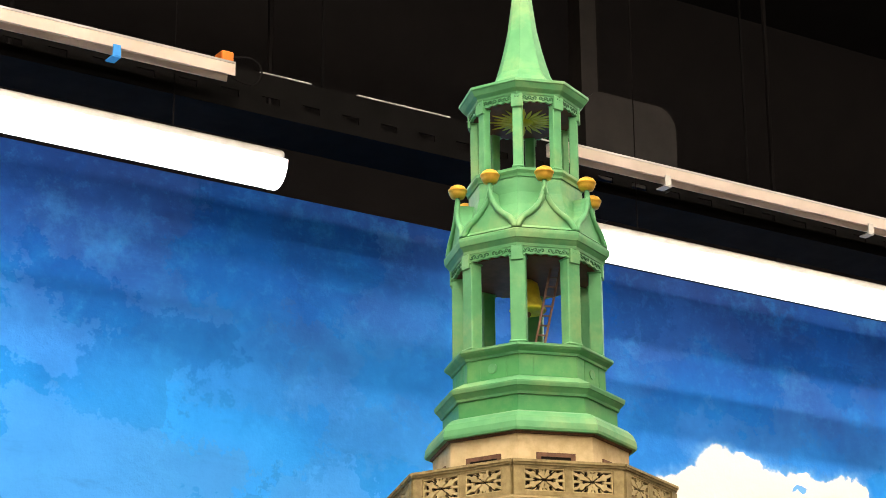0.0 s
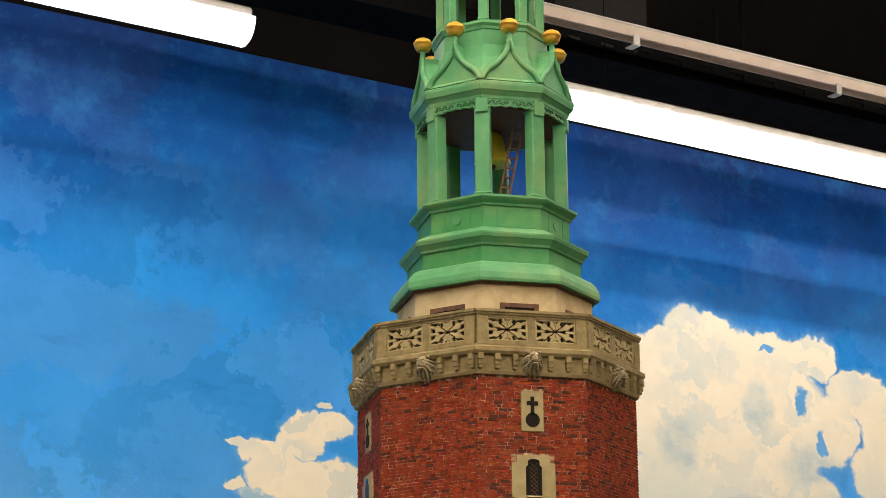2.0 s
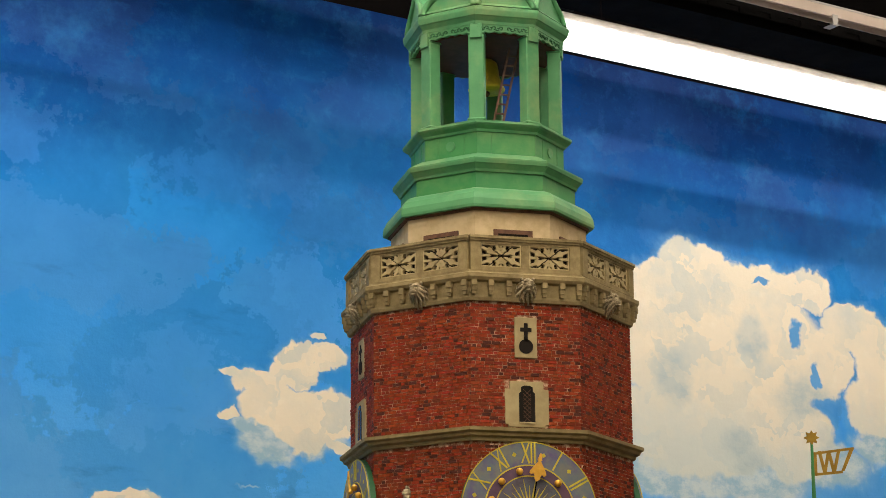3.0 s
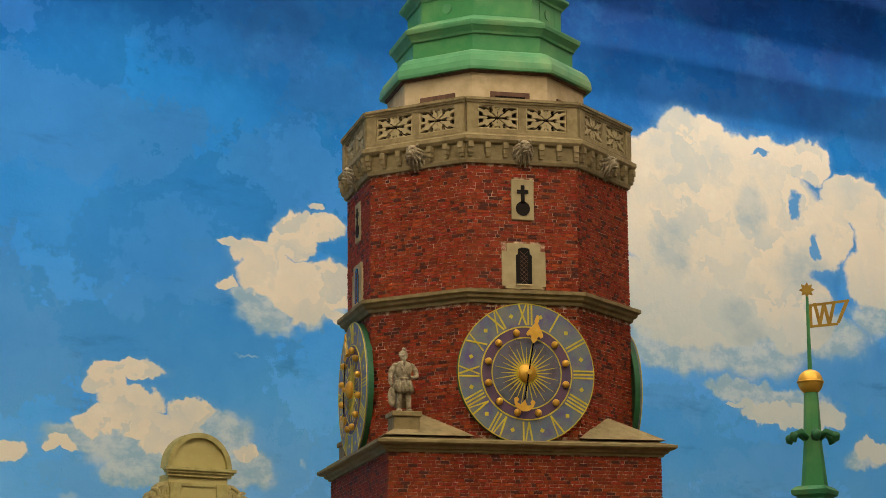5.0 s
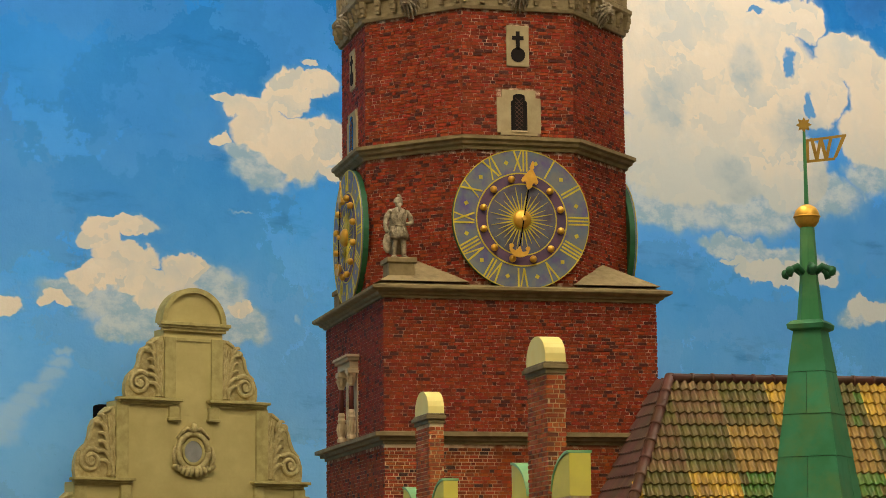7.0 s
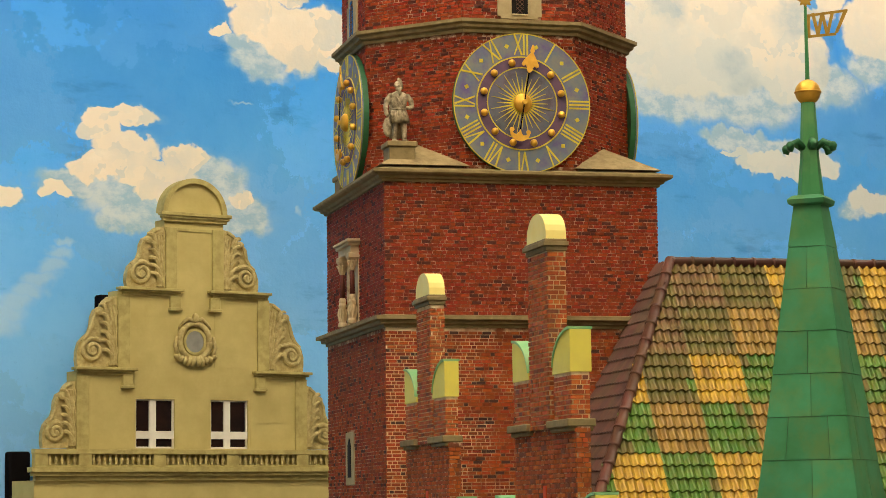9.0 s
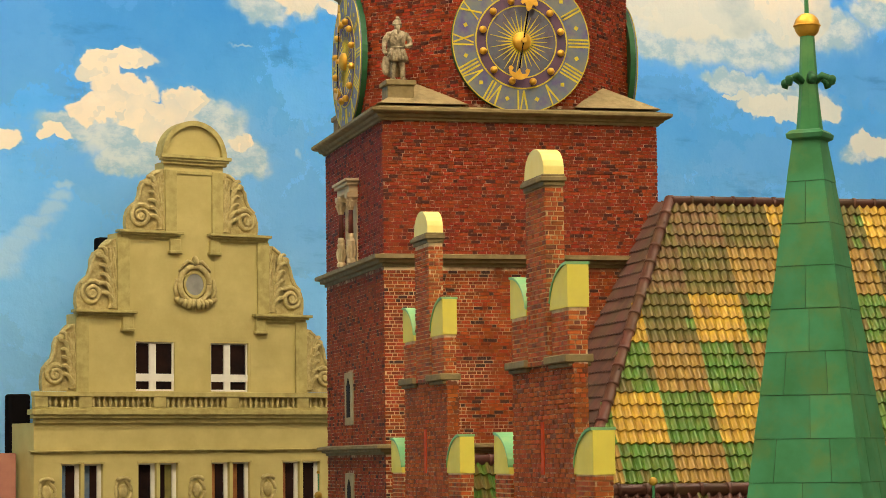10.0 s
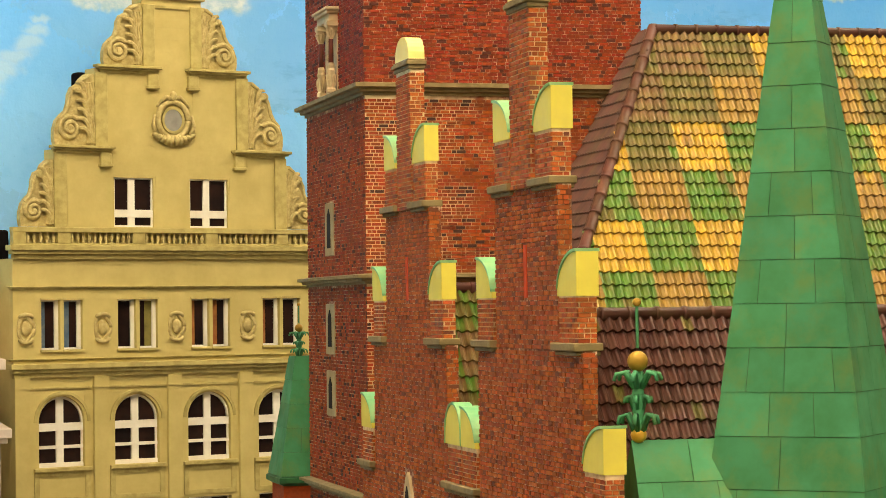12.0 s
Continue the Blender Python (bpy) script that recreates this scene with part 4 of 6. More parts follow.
bell = part("bell", lathe([(0.022, 2.006), (0.0235, 2.008), (0.0205, 2.014), (0.0165, 2.024), (0.0150, 2.036), (0.0135, 2.043), (0.008, 2.047), (0.004, 2.060)], 28, 0, False), GOLD_PAINT, tower, "brass bell", True)
bell.location = (0.004, 0.012, 0.002)
part("clapper", moved(ball(0.004), Matrix.Translation((0, 0, 2.003))), BROWN, bell)
lad = part("ladder", merge(tube([(-0.008, -0.055, 1.9372), (0.021, -0.040, 2.056)], 0.0018, 4), tube([(0.004, -0.055, 1.9372), (0.033, -0.040, 2.056)], 0.0018, 4)), BROWN, tower, "brown wooden ladder")
for k in range(9):
    q = (k + 0.6) / 9
    part("rung", tube([(-0.008 + 0.029 * q, -0.055 + 0.015 * q, 1.9372 + 0.119 * q), (0.004 + 0.029 * q, -0.055 + 0.015 * q, 1.9372 + 0.119 * q)], 0.0013, 4), BROWN, lad)


# ---- clock dials ----
def disc(r, y0, y1, r0=0.0, n=64):
    a = [2 * math.pi * k / n for k in range(n)]
    if not r0:
        return prism([(r * math.cos(t), r * math.sin(t)) for t in a], y0, y1)
    bm = bmesh.new()
    rings = [[bm.verts.new((q * math.cos(t), y, q * math.sin(t))) for t in a] for q, y in ((r0, y1), (r0, y0), (r, y0), (r, y1))]
    for p, q in zip(rings, rings[1:]):
        for k in range(n):
            bm.faces.new((p[k], p[(k + 1) % n], q[(k + 1) % n], q[k]))
    return bm


def stroke(x0, z0, x1, z1, w, y):
    d = Vector((x1 - x0, 0, z1 - z0))
    b = boxes((-w / 2, w / 2, y, -0.0021, 0, d.length))
    b.transform(Matrix.Translation((x0, 0, z0)) @ Matrix.Rotation(math.atan2(d.x, d.z), 4, "Y"))
    return b


NUMERALS = ("XII", "I", "II", "III", "IIII", "V", "VI", "VII", "VIII", "IX", "X", "XI")


def numeral(text):
    """Roman strokes, feet to the middle of the dial."""
    wide = {"I": 0.0040, "V": 0.0092, "X": 0.0098}
    total = sum(wide[c] for c in text)
    x = -total / 2
    bms = []
    for c in text:
        w = wide[c]
        m = x + w / 2
        if c == "I":
            bms.append(stroke(m, 0.0555, m, 0.0792, 0.0019, -0.0027))
        elif c == "V":
            bms += [stroke(m, 0.0555, m - 0.0042, 0.0792, 0.0020, -0.0027), stroke(m, 0.0555, m + 0.0042, 0.0792, 0.0015, -0.0028)]
        else:
            bms += [stroke(m - 0.0044, 0.0555, m + 0.0044, 0.0792, 0.0015, -0.0027), stroke(m + 0.0044, 0.0555, m - 0.0044, 0.0790, 0.0020, -0.0029)]
        x += w
    return merge(*bms)


def dial(i):
    t = thing("tower_clock", TOWER @ around(i, 4) @ Matrix.Translation((-0.0005, -0.1650, 1.4495)), "blue-grey tower clock with gold Roman numerals and gilded balls", "clock", "tower clocks")
    part("backing", disc(0.0800, 0.0, 0.0065), DARK_GREEN, t, "dark green backing disc")
    part("face", disc(0.0800, -0.0022, 0.0), DIAL, t)
    part("rim", disc(0.0806, -0.0026, -0.0016, 0.0795), GOLD_PAINT, t)
    part("middle_ring", disc(0.0525, -0.0027, -0.0022, 0.0415), DIAL_PURPLE, t)
    part("gold_ring", disc(0.0540, -0.0030, -0.0022, 0.0525), GOLD_PAINT, t)
    part("gold_ring", disc(0.0415, -0.0031, -0.0022, 0.0402), GOLD_PAINT, t)
    part("inner_face", disc(0.0402, -0.0028, -0.0022), DIAL_INNER, t)
    for k in range(12):
        turn = Matrix.Rotation(2 * math.pi * k / 12, 4, "Y")
        part("numeral", moved(numeral(NUMERALS[k]), turn), GOLD_PAINT, t)
        half = Matrix.Rotation(2 * math.pi * (k + 0.5) / 12, 4, "Y")
        d = boxes((-0.0021, 0.0021, -0.0027, -0.0022, -0.0021, 0.0021))
        d.transform(half @ Matrix.Translation((0, 0, 0.0672)) @ Matrix.Rotation(math.pi / 4, 4, "Y"))
        part("diamond", d, GOLD_PAINT, t)
        part("gilded_stud", moved(ball(0.0042, 14, 8), half @ Matrix.Translation((0, -0.0055, 0.0470))), GOLD, t, "", True)
    for k in range(32):
        ln = 0.0375 if k % 2 else 0.030
        b = prism([(-0.0010, 0.009), (0.0010, 0.009), (0.00015, ln), (-0.00015, ln)], -0.0034, -0.0028)
        part("ray", moved(b, Matrix.Rotation(2 * math.pi * k / 32, 4, "Y")), GOLD_PAINT, t)
    part("sun_boss", moved(ball(0.0108, 20, 12), Matrix.Translation((0, -0.0050, 0)) @ Matrix.Diagonal((1, 0.6, 1, 1))), GOLD, t, "gilded round boss", True)
    tip = [(0.0008, 0.0665), (0.0026, 0.0590), (0.0014, 0.0572), (0.0050, 0.0520), (0.0092, 0.0455), (0.0100, 0.0425), (0.0078, 0.0405), (0.0052, 0.0425), (0.0034, 0.0400), (0.0030, 0.0365), (0.0, 0.0335)]
    hand = prism(tip + [(-x, z) for x, z in tip[-2::-1]], -0.0135, -0.0118)
    low = [(0.0118 * math.cos(a), -0.0350 + 0.0105 * math.sin(a)) for a in (math.pi + math.pi * k / 14 for k in range(15))]
    up = [(0.0100, -0.0335), (0.0080, -0.0372), (0.0040, -0.0385), (0.0014, -0.0350), (0.0, -0.0320), (-0.0014, -0.0350), (-0.0040, -0.0385), (-0.0080, -0.0372), (-0.0100, -0.0335)]
    tail = merge(prism(low + up, -0.0135, -0.0118), *[moved(disc(0.0026, -0.0137, -0.0116, n=14), Matrix.Translation((sx * 0.0098, 0, -0.0338))) for sx in (-1, 1)])
    turn = Matrix.Rotation(0.17, 4, "Y")
    h = part("clock_hand", moved(boxes((-0.0007, 0.0007, -0.0125, -0.0118, -0.034, 0.040)), turn), BLACK, t, "thin black hand with a gilded leaf tip and crescent tail")
    part("leaf_tip", moved(hand, turn), GOLD, h, "gilded leaf tip")
    part("crescent_tail", moved(tail, turn), GOLD, h, "gilded crescent tail")
    part("hub", moved(disc(0.0028, -0.0145, -0.0085, n=16), Matrix.Identity(4)), GOLD, t)


for i in range(4):
    dial(i)


# ---- statues on the corner pedestals ----
def knight():
    """A bearded warrior: crested helmet, breastplate, pleated kilt, cloak, shield and raised belt arm."""
    bms = []
    for s, f in ((-1, 0.0), (1, -0.002)):
        bms.append(tube([(s * 0.0036, 0, 0.026), (s * 0.0046, f - 0.0006, 0.016), (s * 0.0050, f, 0.009), (s * 0.0050, f, 0.002)], 0.0034, 8, 0.72))
        bms.append(moved(ball(0.0034, 8, 6), Matrix.Translation((s * 0.0054, f - 0.002, 0.002)) @ Matrix.Diagonal((1, 1.7, 0.6, 1))))
    kilt = lathe([(0.0098, 0.0215), (0.0102, 0.0235), (0.0082, 0.031), (0.0070, 0.0365)], 20, 0, False)
    for v in kilt.verts:
        a = math.atan2(v.co.y, v.co.x)
        k = 1 + 0.10 * math.cos(9 * a) * (0.037 - v.co.z) / 0.015
        v.co.x, v.co.y = v.co.x * k, 0.82 * v.co.y * k
    bms.append(kilt)
    chest = lathe([(0.0066, 0.0355), (0.0074, 0.0385), (0.0090, 0.0450), (0.0094, 0.0500), (0.0070, 0.0545), (0.0030, 0.0565)], 16, 0, False)
    for v in chest.verts:
        v.co.y *= 0.72
    bms.append(chest)
    bms.append(lathe([(0.0078, 0.0352), (0.0080, 0.0362), (0.0078, 0.0374)], 16, 0, False))
    bms.append(tube([(-0.0088, 0, 0.0515), (-0.0128, -0.0005, 0.0455), (-0.0145, -0.001, 0.0390), (-0.0150, -0.0045, 0.0325), (-0.0135, -0.006, 0.0285)], 0.0030, 8, 0.72))
    bms.append(tube([(0.0088, 0, 0.0515), (0.0132, 0.0010, 0.0460), (0.0142, 0.0, 0.0400), (0.0105, -0.0055, 0.0375), (0.0070, -0.0075, 0.0375)], 0.0030, 8, 0.72))
    for s in (-1, 1):
        bms.append(moved(ball(0.0036, 10, 7), Matrix.Translation((s * 0.0090, 0, 0.0508)) @ Matrix.Diagonal((1, 1, 0.9, 1))))
        bms.append(tube([(s * 0.0040, -0.0062, 0.0490), (s * 0.0015, -0.0068, 0.0450), (s * 0.0030, -0.0066, 0.0410)], 0.0012, 6, 0.6))
    for k in range(9):
        a = math.pi * (k + 0.5) / 9 + math.pi
        bms.append(tube([(0.0074 * math.cos(a), 0.0062 * math.sin(a), 0.0350), (0.0092 * math.cos(a), 0.0076 * math.sin(a), 0.0285), (0.0106 * math.cos(a), 0.0086 * math.sin(a), 0.0225)], 0.0012, 5, 1.2))
    bms.append(moved(ball(0.0038, 12, 8), Matrix.Translation((0, -0.0006, 0.0600)) @ Matrix.Diagonal((0.9, 1, 1.2, 1))))
    bms.append(tube([(0, -0.0036, 0.0595), (0.0002, -0.0052, 0.0555), (-0.0004, -0.0060, 0.0500)], 0.0028, 7, 0.35))
    bms.append(lathe([(0.0054, 0.0616), (0.0044, 0.0624), (0.0044, 0.0645), (0.0032, 0.0668), (0.0008, 0.0682)], 14, 0, False))
    bms.append(tube([(0, -0.0020, 0.0680), (0.0005, 0.0005, 0.0698), (0.002, 0.0035, 0.0695), (0.0045, 0.0058, 0.0655), (0.0050, 0.0060, 0.0600)], 0.0019, 6, 0.8))
    shield = ball(0.0085, 14, 8)
    shield.transform(Matrix.Translation((-0.0135, -0.004, 0.0165)) @ Matrix.Rotation(0.35, 4, "Z") @ Matrix.Diagonal((0.62, 0.20, 1.28, 1)))
    bms.append(shield)
    cloak = prism([(-0.0085, 0.052), (0.0085, 0.052), (0.0098, 0.030), (0.0088, 0.006), (-0.0088, 0.006), (-0.0098, 0.030)], 0.0050, 0.0075)
    bms.append(cloak)
    out = merge(*bms)
    for v in out.verts:
        v.co += 0.0006 * noise.noise_vector(v.co * 380)
    return out


for i in (0, 3):
    solo("statue", knight(), FIGURE, TOWER @ around(i, 4) @ Matrix.Translation((-0.137, -0.137, 1.405)) @ Matrix.Diagonal((1.08, 1.08, 1.05, 1)), "small weathered stone warrior figure on a corner pedestal", "statue", "tower statues", smooth=True)


# ---- carved niche and slit windows on the tower's side ----
SIDE_M = around(3, 4) @ Matrix.Translation((0, -0.16, 0))


def aedicule():
    mm = SIDE_M @ Matrix.Translation((-0.005, 0, 0))
    a = part("carved_niche", moved(boxes((-0.032, 0.032, -0.002, 0.003, 1.2095, 1.304)), mm), STONE_PALE, tower, "pale carved stone niche with red columns")
    part("entablature", moved(boxes((-0.040, 0.040, -0.0165, 0.0, 1.3045, 1.308), (-0.037, 0.037, -0.0145, 0.0, 1.3005, 1.3045), (-0.034, 0.034, -0.0115, 0.0, 1.292, 1.3005), (-0.035, -0.020, -0.0140, 0.0, 1.286, 1.292), (0.020, 0.035, -0.0140, 0.0, 1.286, 1.292), bevel=0.0006), mm), STONE_PALE, a)
    for s in (-1, 1):
        at = mm @ Matrix.Translation((s * 0.028, -0.0080, 0)) @ Matrix.Diagonal((0.74, 0.74, 1, 1))
        part("shaft", moved(lathe([(0.0042, 1.2440), (0.0040, 1.2580), (0.0035, 1.2720)], 12, 0, False), at), RED_DARK, a, "dark red column shaft", True)
        part("capital", moved(lathe([(0.0040, 1.2715), (0.0052, 1.2735), (0.0046, 1.2750), (0.0062, 1.2800), (0.0080, 1.2845), (0.0080, 1.2862)], 12, 0, False), at), STONE_PALE, a)
        for q in (math.pi / 4 * k for k in range(8)):
            part("capital_leaf", moved(tube([(0.0045 * math.cos(q), 0.0045 * math.sin(q), 1.275), (0.0066 * math.cos(q), 0.0066 * math.sin(q), 1.280), (0.0090 * math.cos(q), 0.0090 * math.sin(q), 1.2825)], 0.0014, 5), at), STONE_PALE, a)
        part("base", moved(lathe([(0.0075, 1.2095), (0.0075, 1.2135), (0.0056, 1.2155), (0.0050, 1.2200), (0.0064, 1.2260), (0.0056, 1.2310), (0.0070, 1.2350), (0.0054, 1.2380), (0.0058, 1.2410), (0.0044, 1.2442)], 12, 0, False), at), STONE_PALE, a)
        for q in (math.pi / 4 * k for k in range(8)):
            part("base_leaf", moved(tube([(0.0052 * math.cos(q), 0.0052 * math.sin(q), 1.217), (0.0072 * math.cos(q), 0.0072 * math.sin(q), 1.224), (0.0058 * math.cos(q), 0.0058 * math.sin(q), 1.231)], 0.0015, 5), at), STONE_PALE, a)
    vine = [tube([(sx * 0.010 * math.sin(0.9 * k) * (1 - 0.05 * k), -0.0035, 1.212 + 0.0062 * k) for k in range(12)], 0.0020, 6, 0.6) for sx in (-1, 1)]
    part("relief", moved(merge(*vine, stone_blob([(0, -0.004, 1.236, 0.0045, 0.004, 0.012), (0, -0.005, 1.253, 0.0035, 0.0035, 0.0045), (0, -0.004, 1.275, 0.006, 0.004, 0.006)], 0.0008)), mm), STONE_PALE, a, "carved ornament")


aedicule()
SLITS = ((1.023, 1.085), (0.908, 0.967), (0.836, 0.889))
for z0, z1 in SLITS:
    mm = SIDE_M @ Matrix.Translation((-0.027, 0, 0))
    w = part("slit_window", moved(boxes((-0.023, 0.023, -0.0022, 0.002, z0, z1), bevel=0.0006), mm), STONE, tower)
    o = [(-0.0085, z0 + 0.009), (0.0085, z0 + 0.009), (0.0085, z1 - 0.016), (0, z1 - 0.007), (-0.0085, z1 - 0.016)]
    # dark plate on the stone in place of a shaded slit
    part("opening", moved(prism(o, -0.0030, -0.0022), mm), INTERIOR_SHADE, w, "dark plate as the shaded pointed slit")

# bricks of the tower
random.seed(11)
FRONT = Matrix.Translation((0, -0.16, 0))
row_front = courses(-0.16, 0.16, 1.2095, 1.3595)
pick = [r for r in row_front if r[3] > 1.30 and r[3] < 1.347 and r[1] - r[0] > 0.005 and abs(r[0]) < 0.158 and abs(r[1]) < 0.158][:290]
rest = [r for r in row_front if r not in set(pick)]
niche_hole = ((-0.037, 0.027, 1.2095, 1.304),)
fields = [(FRONT, rest), (SIDE_M, courses(-0.16, 0.16, 1.2095, 1.3595, niche_hole)), (around(1, 4) @ FRONT, courses(-0.16, 0.16, 1.2095, 1.3595))]
O = 0.1585 * math.tan(radians(22.5))
for i in range(8):
    win = (CROSS, NICHE) if i % 2 == 0 else ()
    if i in (0, 1, 2, 6, 7):
        t = around(i) @ Matrix.Translation((0, -0.1585, 0))
        fields += [(t, courses(-O, O, 1.379, 1.5295)), (t, courses(-O, O, 1.548, 1.6935, win))]
brick_stuff("brickwork", tower, fields, BRICK, "small dark-red bricks")
slit_holes = [(-0.05, -0.004, z0, z1) for z0, z1 in SLITS]
fields = []
for z0, z1 in ((0.62, 0.7455), (0.758, 0.987), (0.9995, 1.194)):
    fields += [(FRONT, courses(-0.16, 0.16, z0, z1)), (SIDE_M, courses(-0.16, 0.16, z0, z1, slit_holes))]
brick_stuff("lower_brickwork", tower, fields, BRICK_OLD, "rough red-brown bricks with pale joints")


# ---- the gabled house by the painted wall ----
house = thing("gabled_house", HOUSE, "ochre plaster town house model with a curved gable and carved scrolls", "house")


def wall_cells(bm, x0, x1, z0, z1, y0, y1, holes):
    """A wall with square openings through it, as blocks between the openings' edges."""
    xs = sorted({x0, x1, *[v for h in holes for v in h[:2]]})
    zs = sorted({z0, z1, *[v for h in holes for v in h[2:]]})
    for za, zb in zip(zs, zs[1:]):
        for xa, xb in zip(xs, xs[1:]):
            if not any(xa >= h[0] - 1e-6 and xb <= h[1] + 1e-6 and za >= h[2] - 1e-6 and zb <= h[3] + 1e-6 for h in holes):
                box(bm, xa, xb, y0, y1, za, zb)
    bmesh.ops.remove_doubles(bm, verts=bm.verts[:], dist=0.00005)
    seen = {}
    for f in bm.faces:
        seen.setdefault(frozenset(f.verts), []).append(f)
    bmesh.ops.delete(bm, geom=[f for fs in seen.values() if len(fs) > 1 for f in fs], context="FACES_ONLY")


BAY = 0.133
ARCH_X = [-0.205 + BAY * k for k in range(4)]
arch_holes = [(c - 0.040, c + 0.040, 0.715, 0.829) for c in ARCH_X]
low_holes = [(c - 0.040, c + 0.040, 0.545, 0.655) for c in ARCH_X]
attic = [(c + o - 0.0165, c + o + 0.0165, 0.902, 0.981) for c in [-0.2035 + 0.1345 * k for k in range(4)] for o in (-0.0195, 0.0195)]
gable_w = [(-0.107, -0.036, 1.0985, 1.179), (0.031, 0.102, 1.0985, 1.179)]
bm = bmesh.new()
wall_cells(bm, -0.288, 0.293, 0.3, 1.047, 0.0, 0.012, arch_holes + low_holes + attic)
part("front_wall", bm, HOUSE_WALL, house)
part("body", boxes((-0.288, 0.293, 0.0122, 0.085, 0.3, 1.047)), HOUSE_WALL, house)
bm = bmesh.new()
wall_cells(bm, -0.214, 0.214, 1.047, 1.222, 0.006, 0.016, gable_w)
part("lower_gable", bm, HOUSE_WALL, house)
part("lower_gable_back", boxes((-0.214, 0.214, 0.0162, 0.040, 1.047, 1.222)), HOUSE_WALL, house)
part("middle_gable", boxes((-0.141, 0.141, 0.006, 0.040, 1.222, 1.355)), HOUSE_WALL, house)
part("upper_gable", boxes((-0.055, 0.055, 0.006, 0.040, 1.355, 1.477)), HOUSE_WALL, house)

# arch heads: spandrels that round the tops of the openings
for c in ARCH_X:
    for s in (-1, 1):
        pts = [(c + s * 0.040, 0.829), (c + s * 0.040, 0.787)] + [(c + s * 0.040 * math.cos(a), 0.787 + 0.0405 * math.sin(a)) for a in (math.pi / 2 * k / 8 for k in range(1, 9))] + [(c, 0.829)]
        part("arch_spandrel", prism(pts, 0.0005, 0.0115), HOUSE_WALL, house)
    hood = [(c + r * math.cos(a), 0.787 + r * math.sin(a)) for r, ks in ((0.049, range(0, 17)), (0.044, range(16, -1, -1))) for a in (math.pi * k / 16 for k in ks)]
    part("arch_hood", prism(hood, -0.0022, 0.0), HOUSE_TRIM, house)

# horizontal boards of plaster on the gable
random.seed(5)
for z0, z1, x0, x1, holes in ((1.1, 1.216, -0.19, 0.19, gable_w), (1.232, 1.345, -0.118, 0.118, [(-0.034, 0.034, 1.235, 1.33)]), (1.366, 1.455, -0.034, 0.034, [])):
    z = z0
    while z < z1 - 0.008:
        zt = min(z + 0.0205, z1)
        segs = [(x0, x1)]
        for h in holes:
            if h[2] < zt and h[3] > z:
                segs = [s for a, b in segs for s in ((a, min(b, h[0] - 0.004)), (max(a, h[1] + 0.004), b)) if s[1] - s[0] > 0.006]
        for a, b in segs:
            part("plaster_course", boxes((a, b, 0.0056, 0.0062, z + 0.00025, zt - 0.00025)), HOUSE_WALL, house)
        z = zt


def moulding(name, x0, x1, z0, z1, y, deep, parent=house, material=HOUSE_TRIM):
    h = z1 - z0
    return part(name, boxes((x0 + 0.6 * deep, x1 - 0.6 * deep, y - 0.35 * deep, y + 0.004, z0, z0 + 0.35 * h), (x0 + 0.3 * deep, x1 - 0.3 * deep, y - 0.7 * deep, y + 0.004, z0 + 0.35 * h, z0 + 0.62 * h), (x0, x1, y - deep, y + 0.004, z0 + 0.62 * h, z1), bevel=0.0006), material, parent)


moulding("main_cornice", -0.297, 0.303, 0.858, 0.880, 0.0, 0.014)
moulding("string_moulding", -0.297, 0.297, 0.997, 1.003, 0.0, 0.006)
moulding("upper_cornice", -0.298, 0.305, 1.046, 1.068, 0.0, 0.016)
moulding("sill_band", -0.297, 0.297, 0.884, 0.888, 0.0, 0.004)
for s in (-1, 1):
    moulding("gable_ledge", min(s * 0.220, s * 0.109), max(s * 0.220, s * 0.109), 1.2165, 1.2285, 0.006, 0.014)
    moulding("gable_ledge", min(s * 0.1415, s * 0.024), max(s * 0.1415, s * 0.024), 1.349, 1.361, 0.006, 0.014)
    for x, z0, z1, w in ((0.203, 1.068, 1.2165, 0.011), (0.130, 1.2285, 1.349, 0.011), (0.0435, 1.361, 1.464, 0.0105)):
        part("pilaster", boxes((s * x - w, s * x + w, 0.0018, 0.007, z0, z1), bevel=0.0006), HOUSE_TRIM, house)
    for x, z in ((0.1235, 1.195), (0.037, 1.325)):
        part("drop_bracket", boxes((s * x - 0.0095, s * x + 0.0095, -0.001, 0.007, z + 0.004, z + 0.024), (s * x - 0.0115, s * x + 0.0115, -0.003, 0.007, z, z + 0.005), bevel=0.0008), HOUSE_TRIM, house)
moulding("crown_slab", -0.066, 0.066, 1.474, 1.489, 0.004, 0.010)
part("crown_band", boxes((-0.0555, 0.0555, 0.0035, 0.03, 1.4585, 1.463)), HOUSE_TRIM, house)
arch = [(0.0575 * math.cos(a), 1.489 + 0.0565 * math.sin(a)) for a in (math.pi * k / 24 for k in range(25))]
part("crown_arch", prism(arch, 0.007, 0.026), HOUSE_WALL, house)
rim = [(r * math.cos(a), 1.489 + r * 0.985 * math.sin(a)) for r, ks in ((0.060, range(25)), (0.0515, range(24, -1, -1))) for a in (math.pi * k / 24 for k in ks)]
part("crown_rim", prism(rim, 0.0, 0.027), HOUSE_TRIM, house)


